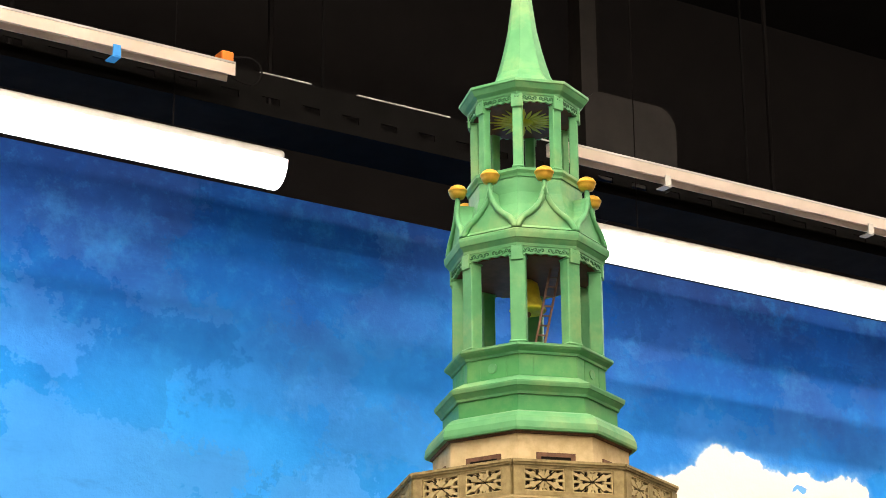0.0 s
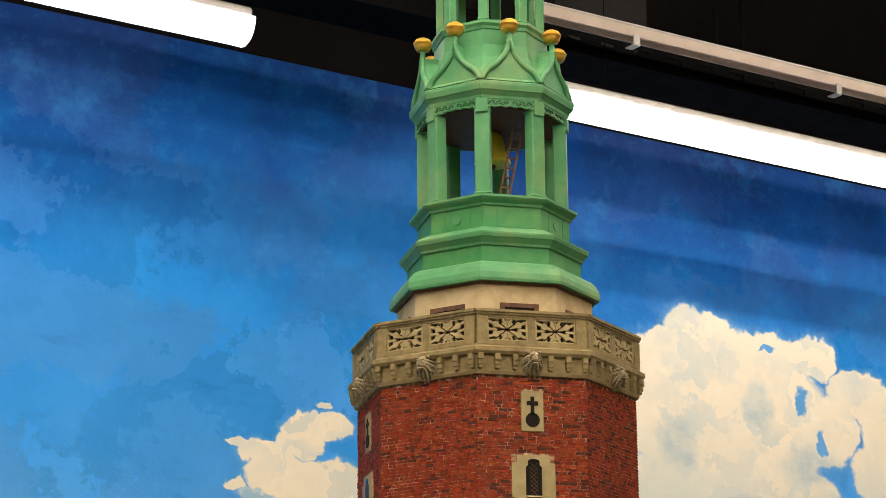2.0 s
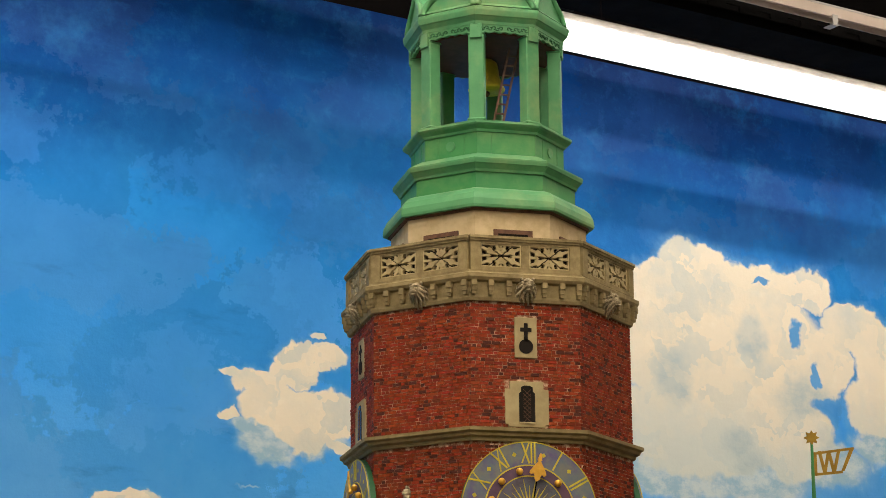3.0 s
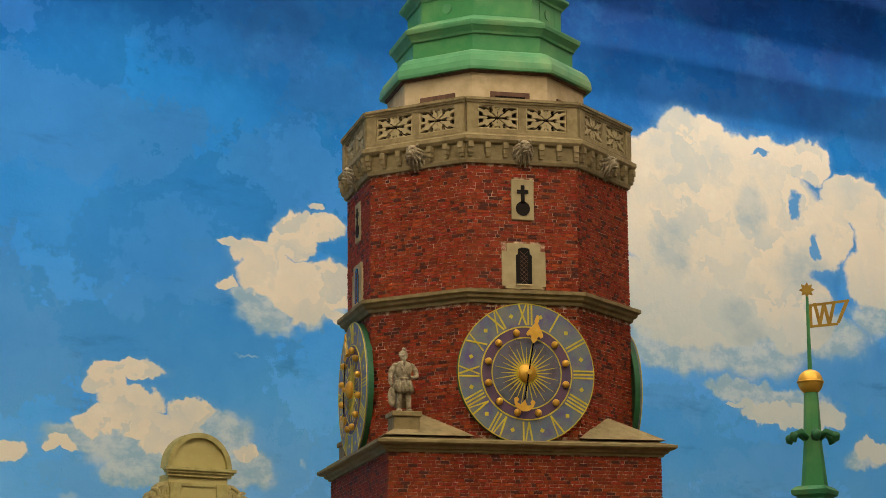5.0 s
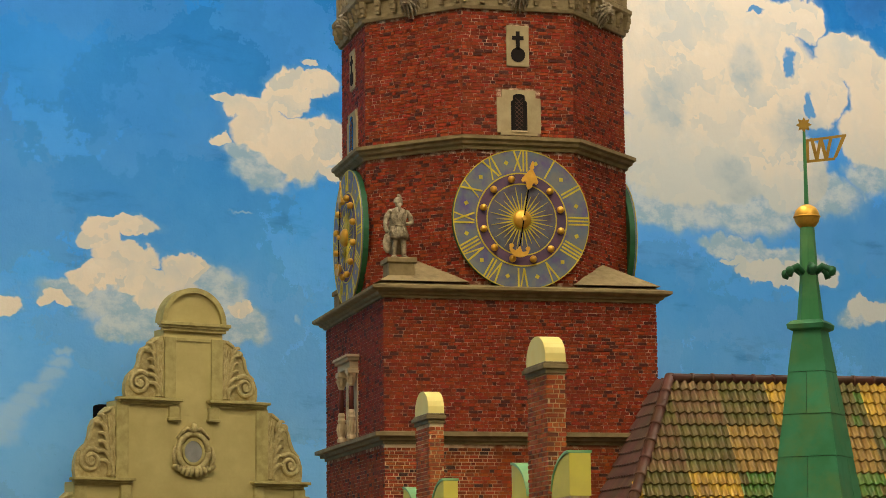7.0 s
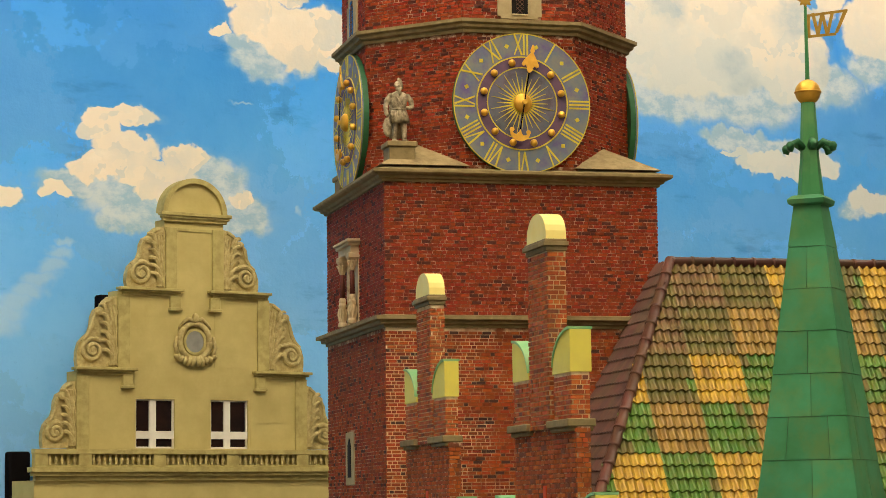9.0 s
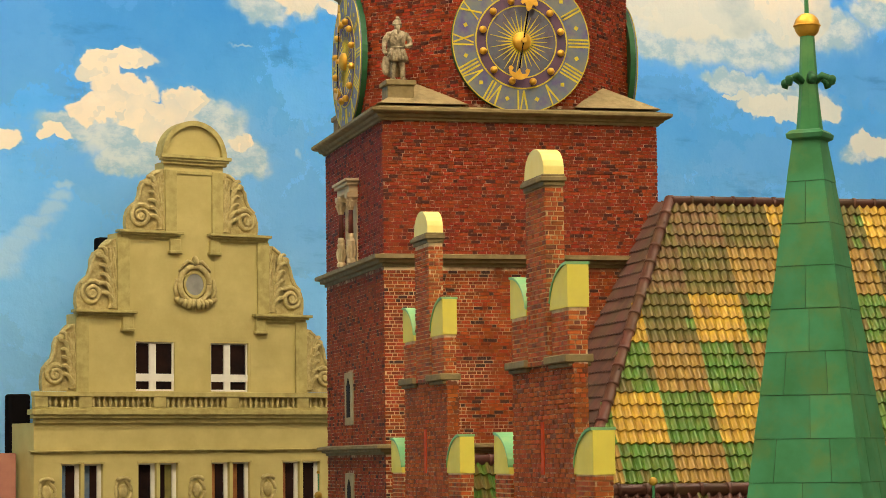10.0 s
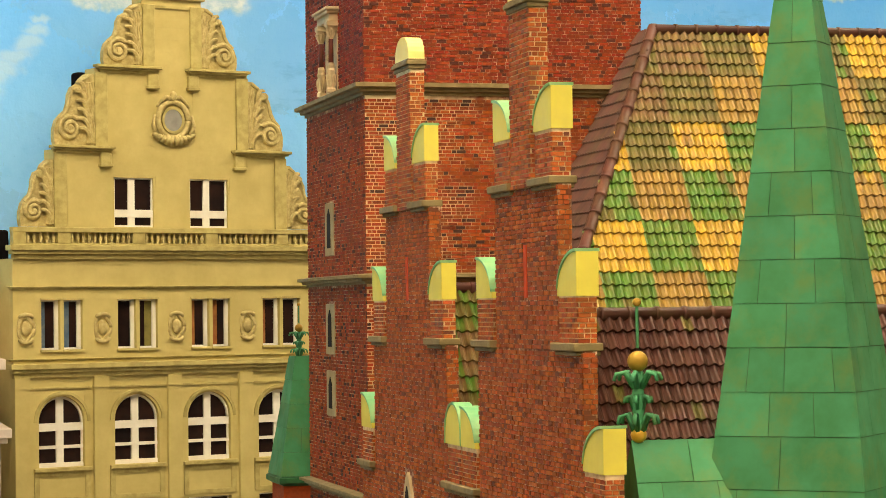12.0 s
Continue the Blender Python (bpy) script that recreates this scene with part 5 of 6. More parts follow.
# scrolled side pieces
def volute(w, h):
    """A scroll that leans on the gable: bulging outline, round spiral eye, and an acanthus leaf that climbs the wall and curls over."""
    key = ((0, 0), (1.0, 0), (1.03, 0.10), (1.02, 0.22), (0.96, 0.34), (0.84, 0.42), (0.72, 0.48), (0.66, 0.58), (0.64, 0.70), (0.56, 0.80), (0.42, 0.84), (0.34, 0.92), (0.20, 0.985), (0, 1.0))
    bms = [prism([(w * a, h * b) for a, b in key], 0.0, 0.012)]
    cx, cz, r = 0.64 * w, 0.235 * h, 0.30 * w
    bms.append(tube([(cx + r * (1 - j / 27) * math.cos(2.3 - 0.52 * j), -0.0005 - 0.00022 * j, cz + r * (1 - j / 27) * math.sin(2.3 - 0.52 * j)) for j in range(25)], 0.0046, 8, 0.55))
    bms.append(moved(ball(0.085 * w, 10, 7), Matrix.Translation((cx, -0.005, cz)) @ Matrix.Diagonal((1, 0.5, 1, 1))))
    edge = [(0.90, 0.36), (0.76, 0.44), (0.67, 0.54), (0.62, 0.68), (0.53, 0.775), (0.40, 0.815), (0.31, 0.90), (0.14, 0.955)]
    bms.append(tube([(w * a, -0.001, h * b) for a, b in edge], 0.0036, 7, 0.8))
    stem = [(0.16 + 0.16 * t - 0.02 * math.sin(6 * t), 0.04 + 0.80 * t) for t in (k / 8 for k in range(9))]
    bms.append(tube([(w * a, -0.003, h * b) for a, b in stem], 0.0034, 7, 0.6))
    for k in range(6):
        q = k / 5
        a, b = 0.15 + 0.13 * q, 0.10 + 0.62 * q
        reach = 0.30 - 0.08 * q
        pts = [(w * (a + reach * (0.2 * t + 0.8 * t * t) * (1.0 if t < 0.85 else 0.93)), -0.003 - 0.003 * math.sin(math.pi * t), h * (b + 0.15 * math.sin(1.9 * t))) for t in (j / 6 for j in range(7))]
        bms.append(tube(pts, 0.0050, 7, 0.55))
    for k in range(3):
        bms.append(tube([(w * (0.05 + 0.06 * k + 0.025 * math.sin(2.4 * j + k)), -0.002, h * (0.03 + 0.105 * j)) for j in range(9)], 0.0036, 6, 0.6))
    bms.append(moved(ball(1.0, 10, 7), Matrix.Translation((w * 0.47, -0.002, h * 0.775)) @ Matrix.Diagonal((w * 0.13, 0.005, h * 0.06, 1))))
    out = merge(*bms)
    for v in out.verts:
        if v.co.y < 0.01:
            v.co += 0.0013 * noise.noise_vector(v.co * 130)
    return out


for s in (-1, 1):
    for x, z, w, h in ((0.0545, 1.361, 0.067, 0.104), (0.1405, 1.2285, 0.069, 0.118), (0.2135, 1.098, 0.056, 0.108)):
        bm = volute(w, h)
        bm.transform(Matrix.Translation((s * x, 0.008, z)) @ Matrix.Diagonal((s, 1, 1, 1)))
        bmesh.ops.recalc_face_normals(bm, faces=bm.faces[:])
        part("scroll", bm, HOUSE_CARVE, house, "carved plaster scroll with leaves")

# oval window with its wreath
ow = part("oval_window", moved(disc(0.0205, 0.002, 0.007, 0.0165, 32), Matrix.Translation((0.0, 0, 1.275)) @ Matrix.Diagonal((1, 1, 1.08, 1))), HOUSE_TRIM, house)
part("pane", moved(disc(0.0167, 0.0035, 0.0055), Matrix.Translation((0.0, 0, 1.275)) @ Matrix.Diagonal((1, 1, 1.08, 1))), mat("pale_pane", (0.30, 0.30, 0.26), (0.24, 0.24, 0.21), 60, 0.2), ow, "pale grey glass")


def carved(name, bm, parent, label=""):
    for v in bm.verts:
        v.co += 0.0011 * noise.noise_vector(v.co * 190)
    return part(name, bm, HOUSE_CARVE, parent, label, True)


wreath = carved("wreath", tube([(0.0275 * math.cos(a), 0.004, 1.275 + 0.0300 * math.sin(a)) for a in (2 * math.pi * k / 40 for k in range(41))], 0.0052, 8), ow, "carved wreath")
carved("crown_leaf", stone_blob([(0, 0.001, 1.314, 0.006, 0.006, 0.009)]), ow)
for s in (-1, 1):
    for k in range(5):
        carved("garland_leaf", tube([(s * (0.003 + 0.007 * k), 0.003, 1.249 - 0.0005 * k), (s * (0.005 + 0.0075 * k), -0.001, 1.241 + 0.0006 * k * k), (s * (0.006 + 0.0080 * k), 0.002, 1.2335 + 0.0011 * k * k)], 0.0050, 7, 0.7), ow)
    carved("side_leaf", tube([(s * 0.004, 0.003, 1.309), (s * 0.013, 0.001, 1.313), (s * 0.021, 0.003, 1.306), (s * 0.030, 0.004, 1.297)], 0.0044, 7, 0.5), ow)
    carved("side_leaf", tube([(s * 0.033, 0.003, 1.252), (s * 0.038, 0.001, 1.266), (s * 0.034, 0.003, 1.284)], 0.0042, 7, 0.5), ow)

# balustrade
part("attic_wall", boxes((-0.286, 0.291, 0.0024, 0.0058, 1.066, 1.0935)), HOUSE_TRIM, house)
bal = part("balustrade", boxes((-0.292, 0.298, -0.012, 0.002, 1.0885, 1.0965), (-0.292, 0.298, -0.010, 0.0, 1.068, 1.0715), bevel=0.0006), HOUSE_TRIM, house)
posts = [-0.280, -0.2035, -0.071, 0.0635, 0.198, 0.286]
for x in posts:
    part("post", boxes((x - 0.011, x + 0.011, -0.0105, 0.001, 1.0715, 1.0885)), HOUSE_TRIM, bal)
prof = [(0.0026, 0), (0.0026, 0.002), (0.0016, 0.003), (0.0034, 0.007), (0.0030, 0.010), (0.0016, 0.013), (0.0024, 0.0145), (0.0026, 0.017)]
for a, b in zip(posts, posts[1:]):
    n = max(round((b - a - 0.022) / 0.0104), 3)
    for k in range(n):
        x = a + 0.011 + (b - a - 0.022) * (k + 0.5) / n
        part("baluster", moved(lathe(prof, 8, 0, False), Matrix.Translation((x, -0.005, 1.0715))), HOUSE_CARVE, bal, "", True)


def glazed(name, x0, x1, z0, z1, y, bars, panes, label):
    """A window in its opening: white frame and bars, panes behind."""
    w = part(name, boxes((x0, x1, y - 0.003, y, z0, z0 + 0.003), (x0, x1, y - 0.003, y, z1 - 0.0025, z1), (x0, x0 + 0.0028, y - 0.003, y, z0 + 0.003, z1 - 0.0025), (x1 - 0.0028, x1, y - 0.003, y, z0 + 0.003, z1 - 0.0025)), WHITE, house, label)
    for k, (a, b, c, d) in enumerate(bars):
        part("glazing_bar", boxes((a, b, y - 0.0036 - 0.0004 * k, y, c, d)), WHITE, w)
    for a, b, c, d, m in panes:
        part("pane", boxes((a, b, y + 0.0001, y + 0.002, c, d)), m, w)
    return w


for x0, x1, z0, z1 in gable_w:
    c = (x0 + x1) / 2 - 0.003
    glazed("gable_window", x0, x1, z0, z1, 0.0128, [(c - 0.0058, c + 0.0058, z0, z1), (x0, x1, z0 + 0.016, z0 + 0.0285)], [(x0, c, z0, z1, GLASS_DARK), (c, x1, z0, z1, GLASS_DARK)], "white cross-barred window with dark panes")
TINT = (CURTAIN_BLUE, CURTAIN_BLUE, GLASS_DARK, CURTAIN_OLIVE, CURTAIN_ORANGE, CURTAIN_ORANGE, CURTAIN_ORANGE, GLASS_DARK)
for k, (x0, x1, z0, z1) in enumerate(attic):
    m = x0 + (0.011 if k % 2 == 0 else 0.014)
    w = glazed("attic_window", x0, x1, z0, z1, 0.0115, [(x1 - 0.0065, x1, z0, z1)], [(x0, m, z0, z1, TINT[k] if k not in (3,) else GLASS_DARK), (m, x1, z0, z1, GLASS_DARK if k != 3 else CURTAIN_OLIVE)], "white-framed attic window with curtains")
    part("sill", boxes((x0 - 0.002, x1 + 0.002, -0.004, 0.0116, z0 - 0.004, z0), bevel=0.0005), HOUSE_WALL, w)
    part("lintel", boxes((x0 - 0.002, x1 + 0.002, -0.0015, 0.0, z1, z1 + 0.003)), HOUSE_TRIM, w)
for c in ARCH_X:
    z0, z1 = 0.715, 0.829
    glazed("arched_window", c - 0.040, c + 0.040, z0, z1, 0.0118, [(c - 0.0062, c + 0.0062, z0, z1), (c - 0.04, c + 0.04, 0.7725, 0.785), (c - 0.04, c + 0.04, 0.7445, 0.7495), (c - 0.04, c + 0.04, z0, z0 + 0.007)], [(c - 0.04, c, z0, z1, GLASS_DARK), (c, c + 0.04, z0, z1, GLASS_DARK)], "arched white window with cross bars and dark panes")
    part("arch_frame", prism([(c + r * math.cos(a), 0.787 + r * math.sin(a)) for r, ks in ((0.0402, range(17)), (0.0368, range(16, -1, -1))) for a in (math.pi * k / 16 for k in ks)], 0.0080, 0.0117), WHITE, house)
    part("window_sill", boxes((c - 0.050, c + 0.050, -0.007, 0.0, 0.7085, 0.7145), bevel=0.0006), HOUSE_TRIM, house)
    part("apron_panel", merge(boxes((c - 0.049, c + 0.049, -0.002, 0.0, 0.7005, 0.7085), (c - 0.049, c + 0.049, -0.002, 0.0, 0.660, 0.667), (c - 0.049, c - 0.040, -0.002, 0.0, 0.667, 0.7005), (c + 0.040, c + 0.049, -0.002, 0.0, 0.667, 0.7005))), HOUSE_TRIM, house)
    glazed("lower_window", c - 0.040, c + 0.040, 0.545, 0.655, 0.0118, [(c - 0.0062, c + 0.0062, 0.545, 0.655), (c - 0.04, c + 0.04, 0.615, 0.621)], [(c - 0.04, c, 0.545, 0.655, GLASS_DARK), (c, c + 0.04, 0.545, 0.655, GLASS_DARK)], "white-barred window with dark panes")
for k in range(5):
    x = -0.2715 + BAY * k + (0.0 if k else -0.004)
    part("wall_pilaster", boxes((x - 0.0125, x + 0.0125, -0.0065, 0.0, 0.3, 0.842), (x - 0.0135, x + 0.0135, -0.0075, 0.0, 0.8405, 0.8435), (x - 0.0125, x + 0.0125, -0.0065, 0.0, 0.8435, 0.8585)), HOUSE_WALL, house)
    if k < 4:
        part("architrave", boxes((x + 0.0135, x + BAY - 0.0135, -0.0025, 0.0, 0.8395, 0.8425)), HOUSE_TRIM, house)


def crest(x, z):
    """An oval shield in a rolled frame with a scroll at top and foot."""
    at = Matrix.Translation((x, -0.001, z))
    c = part("crest", moved(stone_blob([(0, 0, 0, 0.0085, 0.005, 0.0125)], 0.0006, 100 * x), at), HOUSE_CARVE, house, "carved oval cartouche", True)
    ring = tube([((0.0132 + 0.0016 * math.cos(3 * a)) * math.cos(a), 0.001, (0.0190 + 0.0012 * math.cos(4 * a)) * math.sin(a)) for a in (2 * math.pi * k / 28 for k in range(29))], 0.0033, 7)
    for v in ring.verts:
        v.co += 0.0011 * noise.noise_vector(v.co * 260 + Vector((9 * x, 0, 0)))
    part("rolled_frame", moved(ring, at), HOUSE_CARVE, c, "", True)
    for zz, up in ((0.0205, 1), (-0.0205, -1)):
        part("scroll", moved(tube([(-0.0115, 0, zz - up * 0.004), (-0.008, -0.001, zz + up * 0.0005), (0, -0.0025, zz + up * 0.0020), (0.008, -0.001, zz + up * 0.0005), (0.0115, 0, zz - up * 0.004)], 0.0034, 7), at), HOUSE_CARVE, c, "", True)


for k in range(5):
    crest(-0.2665 + 0.1335 * k, 0.936)

# what stands behind and beside the house
solo("back_board", boxes((-0.291, -0.255, 0.087, 0.11, 0.3, 1.095), (-0.150, -0.10, 0.05, 0.075, 1.2, 1.352), bevel=0.003), BLACK, HOUSE, "black board edge behind the ochre house", "board")
solo("neighbour_wall", boxes((-0.36, -0.296, 0.048, 0.068, 0.3, 1.0), bevel=0.002), PINK_WALL, HOUSE, "dull pink plaster house wall behind the ochre house", "house")


def pale_house():
    t = thing("pale_house", Matrix.Translation((-0.419, 1.05, 0)), "pale cream stone house corner with a loggia", "house")
    part("wall", boxes((-0.25, 0.098, 0, 0.2, 0.3, 0.768)), PLASTER_PALE, t)
    part("cornice", boxes((-0.25, 0.108, -0.012, 0.2, 0.768, 0.776), (-0.25, 0.114, -0.018, 0.2, 0.776, 0.790), bevel=0.001), PLASTER_PALE, t)
    part("column", lathe([(0.011, 0.790), (0.011, 0.796), (0.008, 0.799), (0.0075, 0.868), (0.010, 0.872), (0.010, 0.877)], 16, 0, False), PLASTER_PALE, t).location = (0.083, 0.0, 0)
    # shade of the loggia is put into this wall's colour
    part("back_wall", boxes((-0.25, 0.075, 0.05, 0.2, 0.790, 0.877)), INTERIOR_SHADE, t, "loggia back wall, coloured dark as shade")
    part("slab", boxes((-0.25, 0.106, -0.012, 0.2, 0.877, 0.893), bevel=0.001), PLASTER_PALE, t)


pale_house()


# ---- stepped brick gables of the town hall ----
STEP = 0.06


def quarter(w, h, out):
    """A quarter-round cap, upright side outward; profile in y and z, along x."""
    pts = [(0, 0)] + [(w * (1 - math.cos(a)), h * math.sin(a)) for a in (math.pi / 2 * k / 10 for k in range(1, 11))] + [(w, 0)]
    return [(out * y, z) for y, z in pts]


def along_x(outline, x0, x1):
    bm = prism(outline, x0, x1)
    bm.transform(Matrix(((0, 1, 0, 0), (1, 0, 0, 0), (0, 0, 1, 0), (0, 0, 0, 1))))
    bmesh.ops.recalc_face_normals(bm, faces=bm.faces[:])
    return bm


def stepped_gable(yc, top, half_barrel, seed, xs):
    g = thing("stepped_gable", Matrix.Translation((0, yc, 0)), "stepped brick gable with brick turrets under yellow and green curved caps", "gable", "stepped gables")
    random.seed(seed)
    (pa, pb), (ta, tb), (ca, cb) = xs
    fields = []
    NX = around(3, 4)
    for k, zt in ((1.5, 1.059), (2.5, 0.926), (3.5, 0.793), (4.5, 0.66)):
        w = k * STEP
        zb = {1.5: 0.926, 2.5: 0.793, 3.5: 0.66, 4.5: 0.3}[k]
        part("gable_wall", boxes((-0.0095, 0.002, -w, w, zb, zt - 0.0002)), MORTAR, g, "weathered brick gable wall")
        holes = [(-0.007, 0.007, 0.966, 1.014)] if k == 1.5 else ([(-0.02, 0.02, 0.70, 0.80)] if k in (2.5, 3.5) else [])
        fields.append((NX @ Matrix.Translation((0, -0.0095, 0)), courses(-w, w, max(zb, 0.6), zt, holes)))
        fields.append((Matrix.Translation((-0.00375, -w, 0)), courses(-0.0057, 0.0057, max(zb, 0.6), zt)))

    def turret(y, z0, z1, wy, x0, x1):
        part("turret", boxes((x0, x1, y - wy, y + wy, z0, z1)), MORTAR_PALE, g, "narrow brick turret")
        fields.append((NX @ Matrix.Translation((0, x0, 0)), courses(-y - wy, -y + wy, z0, z1)))
        fields.append((Matrix.Translation(((x0 + x1) / 2, y - wy, 0)), courses(-(x1 - x0) / 2, (x1 - x0) / 2, z0, z1)))

    # middle pillar
    zc = top - 0.022
    turret(0, 1.059, zc - 0.010, 0.0285, pa, pb)
    part("ledge", boxes((pa - 0.002, pb + 0.001, -0.0305, 0.0305, zc - 0.010, zc - 0.006), (pa - 0.0045, pb + 0.002, -0.0325, 0.0325, zc - 0.006, zc - 0.002), (pa - 0.003, pb + 0.001, -0.031, 0.031, zc - 0.002, zc), bevel=0.0005), STONE_TRIM, g)
    cap = [(0.029 * math.cos(a), zc + 0.024 * math.sin(a) ** 0.8) for a in (math.pi * k / 14 for k in range(15))]
    part("cap", along_x(cap, pa - 0.0012, pb + 0.0008), YELLOW_PALE, g, "pale yellow rounded cap")
    for k, zl, zcap in ((1, 1.059, 1.103), (2, 0.926, 0.9685), (3, 0.793, 0.834)):
        for s in (-1, 1):
            y = s * k * STEP
            turret(y, zl + 0.006, zcap, 0.0240, ta, tb)
            part("ledge", boxes((ta - 0.006, tb + 0.003, y - 0.031, y + 0.031, zl - 0.0005, zl + 0.006), (ta - 0.003, tb + 0.0015, y - 0.0285, y + 0.0285, zl - 0.004, zl - 0.0005), bevel=0.0008), STONE_TRIM, g)
            if k == 3 and s == -1 and half_barrel:
                pts = [(y + 0.0275 * math.cos(a), zcap + 0.037 * math.sin(a) ** 0.7) for a in (math.pi * j / 14 for j in range(15))]
                part("cap", along_x(pts, ca, cb), YELLOW, g, "yellow arched cap")
                pts = [(y + r * 0.0275 * math.cos(a), zcap + r * 0.037 * math.sin(a) ** 0.7) for r, js in ((1.06, range(15)), (1.005, range(14, -1, -1))) for a in (math.pi * j / 14 for j in js)]
                part("cap_sheet", along_x(pts, ca - 0.001, cb + 0.001), GREEN_SHEET, g, "green curved roof sheet")
                continue
            q = quarter(0.050, 0.0345, s)
            body = [(y - s * 0.025 + a, zcap + b) for a, b in q]
            part("cap", along_x(body, ca, cb), YELLOW, g, "yellow quarter-round cap")
            pts = q[1:-1]
            sheet = [(y - s * 0.025 + a, zcap + b + 0.0002) for a, b in pts] + [(y - s * 0.025 + a, zcap + b + 0.0024) for a, b in pts[::-1]]
            part("cap_sheet", along_x(sheet, ca - 0.0012, cb + 0.001), GREEN_SHEET, g, "green curved roof sheet")
    part("slot", boxes((-0.0106, -0.0085, -0.0038, 0.0038, 0.968, 1.012)), RED_SLIT, g, "narrow orange-red slot")
    o = [(-0.016, 0.70), (0.016, 0.70), (0.016, 0.772), (0.009, 0.789), (0, 0.797), (-0.009, 0.789), (-0.016, 0.772)]
    w = part("arched_window", moved(prism(o, -0.0125, -0.006), NX), STONE_PALE, g, "pale stone arched window")
    # dark plate on the uncut stone paints the window's shaded inside
    part("opening", moved(prism([(0.55 * x, 0.70 + (z - 0.70) * 0.86) for x, z in o], -0.0132, -0.0125), NX), INTERIOR_SHADE, w)
    allb = [(m, rows) for m, rows in fields]
    first = allb[0][1]
    pick = [r for r in first if r[1] - r[0] > 0.005 and r[2] > 0.99][:220]
    keep = set(pick)
    allb[0] = (allb[0][0], [r for r in first if r not in keep])
    brick_stuff("brickwork", g, allb, BRICK_GABLE, "weathered red-brown bricks")
    gables.append((g, fields[0][0], pick))


gables = []
stepped_gable(-0.225, 1.230, True, 21, ((-0.0115, 0.0028), (-0.0108, 0.0012), (-0.0122, 0.0022)))
stepped_gable(-0.639, 1.2395, False, 22, ((-0.0130, 0.0028), (-0.0112, 0.0040), (-0.0125, 0.0057)))


# ---- tiled roofs ----
TW, TL = 0.0096, 0.0157


def tile_mesh(material, w=TW, ln=TL):
    """One pantile: a wavy plate with a thick lower edge, lying in x (across) and y (down the roof)."""
    bm = bmesh.new()
    n = 6
    prof = [(w * (k / n - 0.5) * 1.06, 0.0020 * math.sin(2 * math.pi * k / n + 0.6) + 0.0012) for k in range(n + 1)]
    top = [bm.verts.new((x, -0.003, z)) for x, z in prof]
    mid = [bm.verts.new((x, ln, z + 0.0030)) for x, z in prof]
    low = [bm.verts.new((x, ln, z + 0.0004)) for x, z in prof]
    for a, b in ((top, mid), (mid, low)):
        for k in range(n):
            bm.faces.new((a[k], a[k + 1], b[k + 1], b[k]))
    me = bpy.data.meshes.new("tile")
    bm.to_mesh(me)
    bm.free()
    me.materials.append(material)
    return me


def slope_frame(origin, across, down):
    a, d = Vector(across).normalized(), Vector(down).normalized()
    n = d.cross(a)
    if n.z < 0:
        n = -n
    return Matrix(((a.x, d.x, n.x, origin[0]), (a.y, d.y, n.y, origin[1]), (a.z, d.z, n.z, origin[2]), (0, 0, 0, 1)))


def lay_tiles(parent, fr, cells, limit, w=TW, ln=TL):
    """cells: (column, row, material). The first few are objects, the rest one mesh a colour."""
    meshes, joined = {}, {}
    for c, r, m in cells:
        if m not in meshes:
            meshes[m] = tile_mesh(m, w, ln)
    for k, (c, r, m) in enumerate(cells):
        loc = fr @ Matrix.Translation((c * w, r * ln, random.uniform(0, 0.0004))) @ Matrix.Rotation(random.uniform(-0.02, 0.02), 4, "Z")
        if k < limit:
            ob = new("tile", meshes[m])
            ob.parent = parent
            ob.matrix_local = loc
        else:
            joined.setdefault(m, []).append(loc)
    for m, locs in joined.items():
        src = meshes[m]
        co = np.array([v.co for v in src.vertices])
        vs, fs = [], []
        for loc in locs:
            i = len(vs)
            vs.extend((co @ np.array(loc.to_3x3()).T + np.array(loc.translation)).tolist())
            fs.extend([tuple(i + v for v in p.vertices) for p in src.polygons])
        me = bpy.data.meshes.new("tiles")
        me.from_pydata(vs, [], fs)
        me.materials.append(m)
        ob = new("tiles", me)
        ob.parent = parent
        ob["kind"] = "stuff"


def ridge_caps(parent, p, q, r=0.0062, material=TILE_MAROON, step=0.024):
    p, q = Vector(p), Vector(q)
    d = (q - p)
    n = max(int(d.length / step), 1)
    rot = d.to_track_quat("Z", "Y").to_matrix().to_4x4()
    for k in range(n):
        b = lathe([(r * 1.10, 0), (r * 1.10, 0.0035), (r, 0.0036), (r * 0.96, d.length / n + 0.001)], 12, 0, False)
        part("ridge_tile", moved(b, Matrix.Translation(p + d * (k / n)) @ rot), material, parent, "", True)


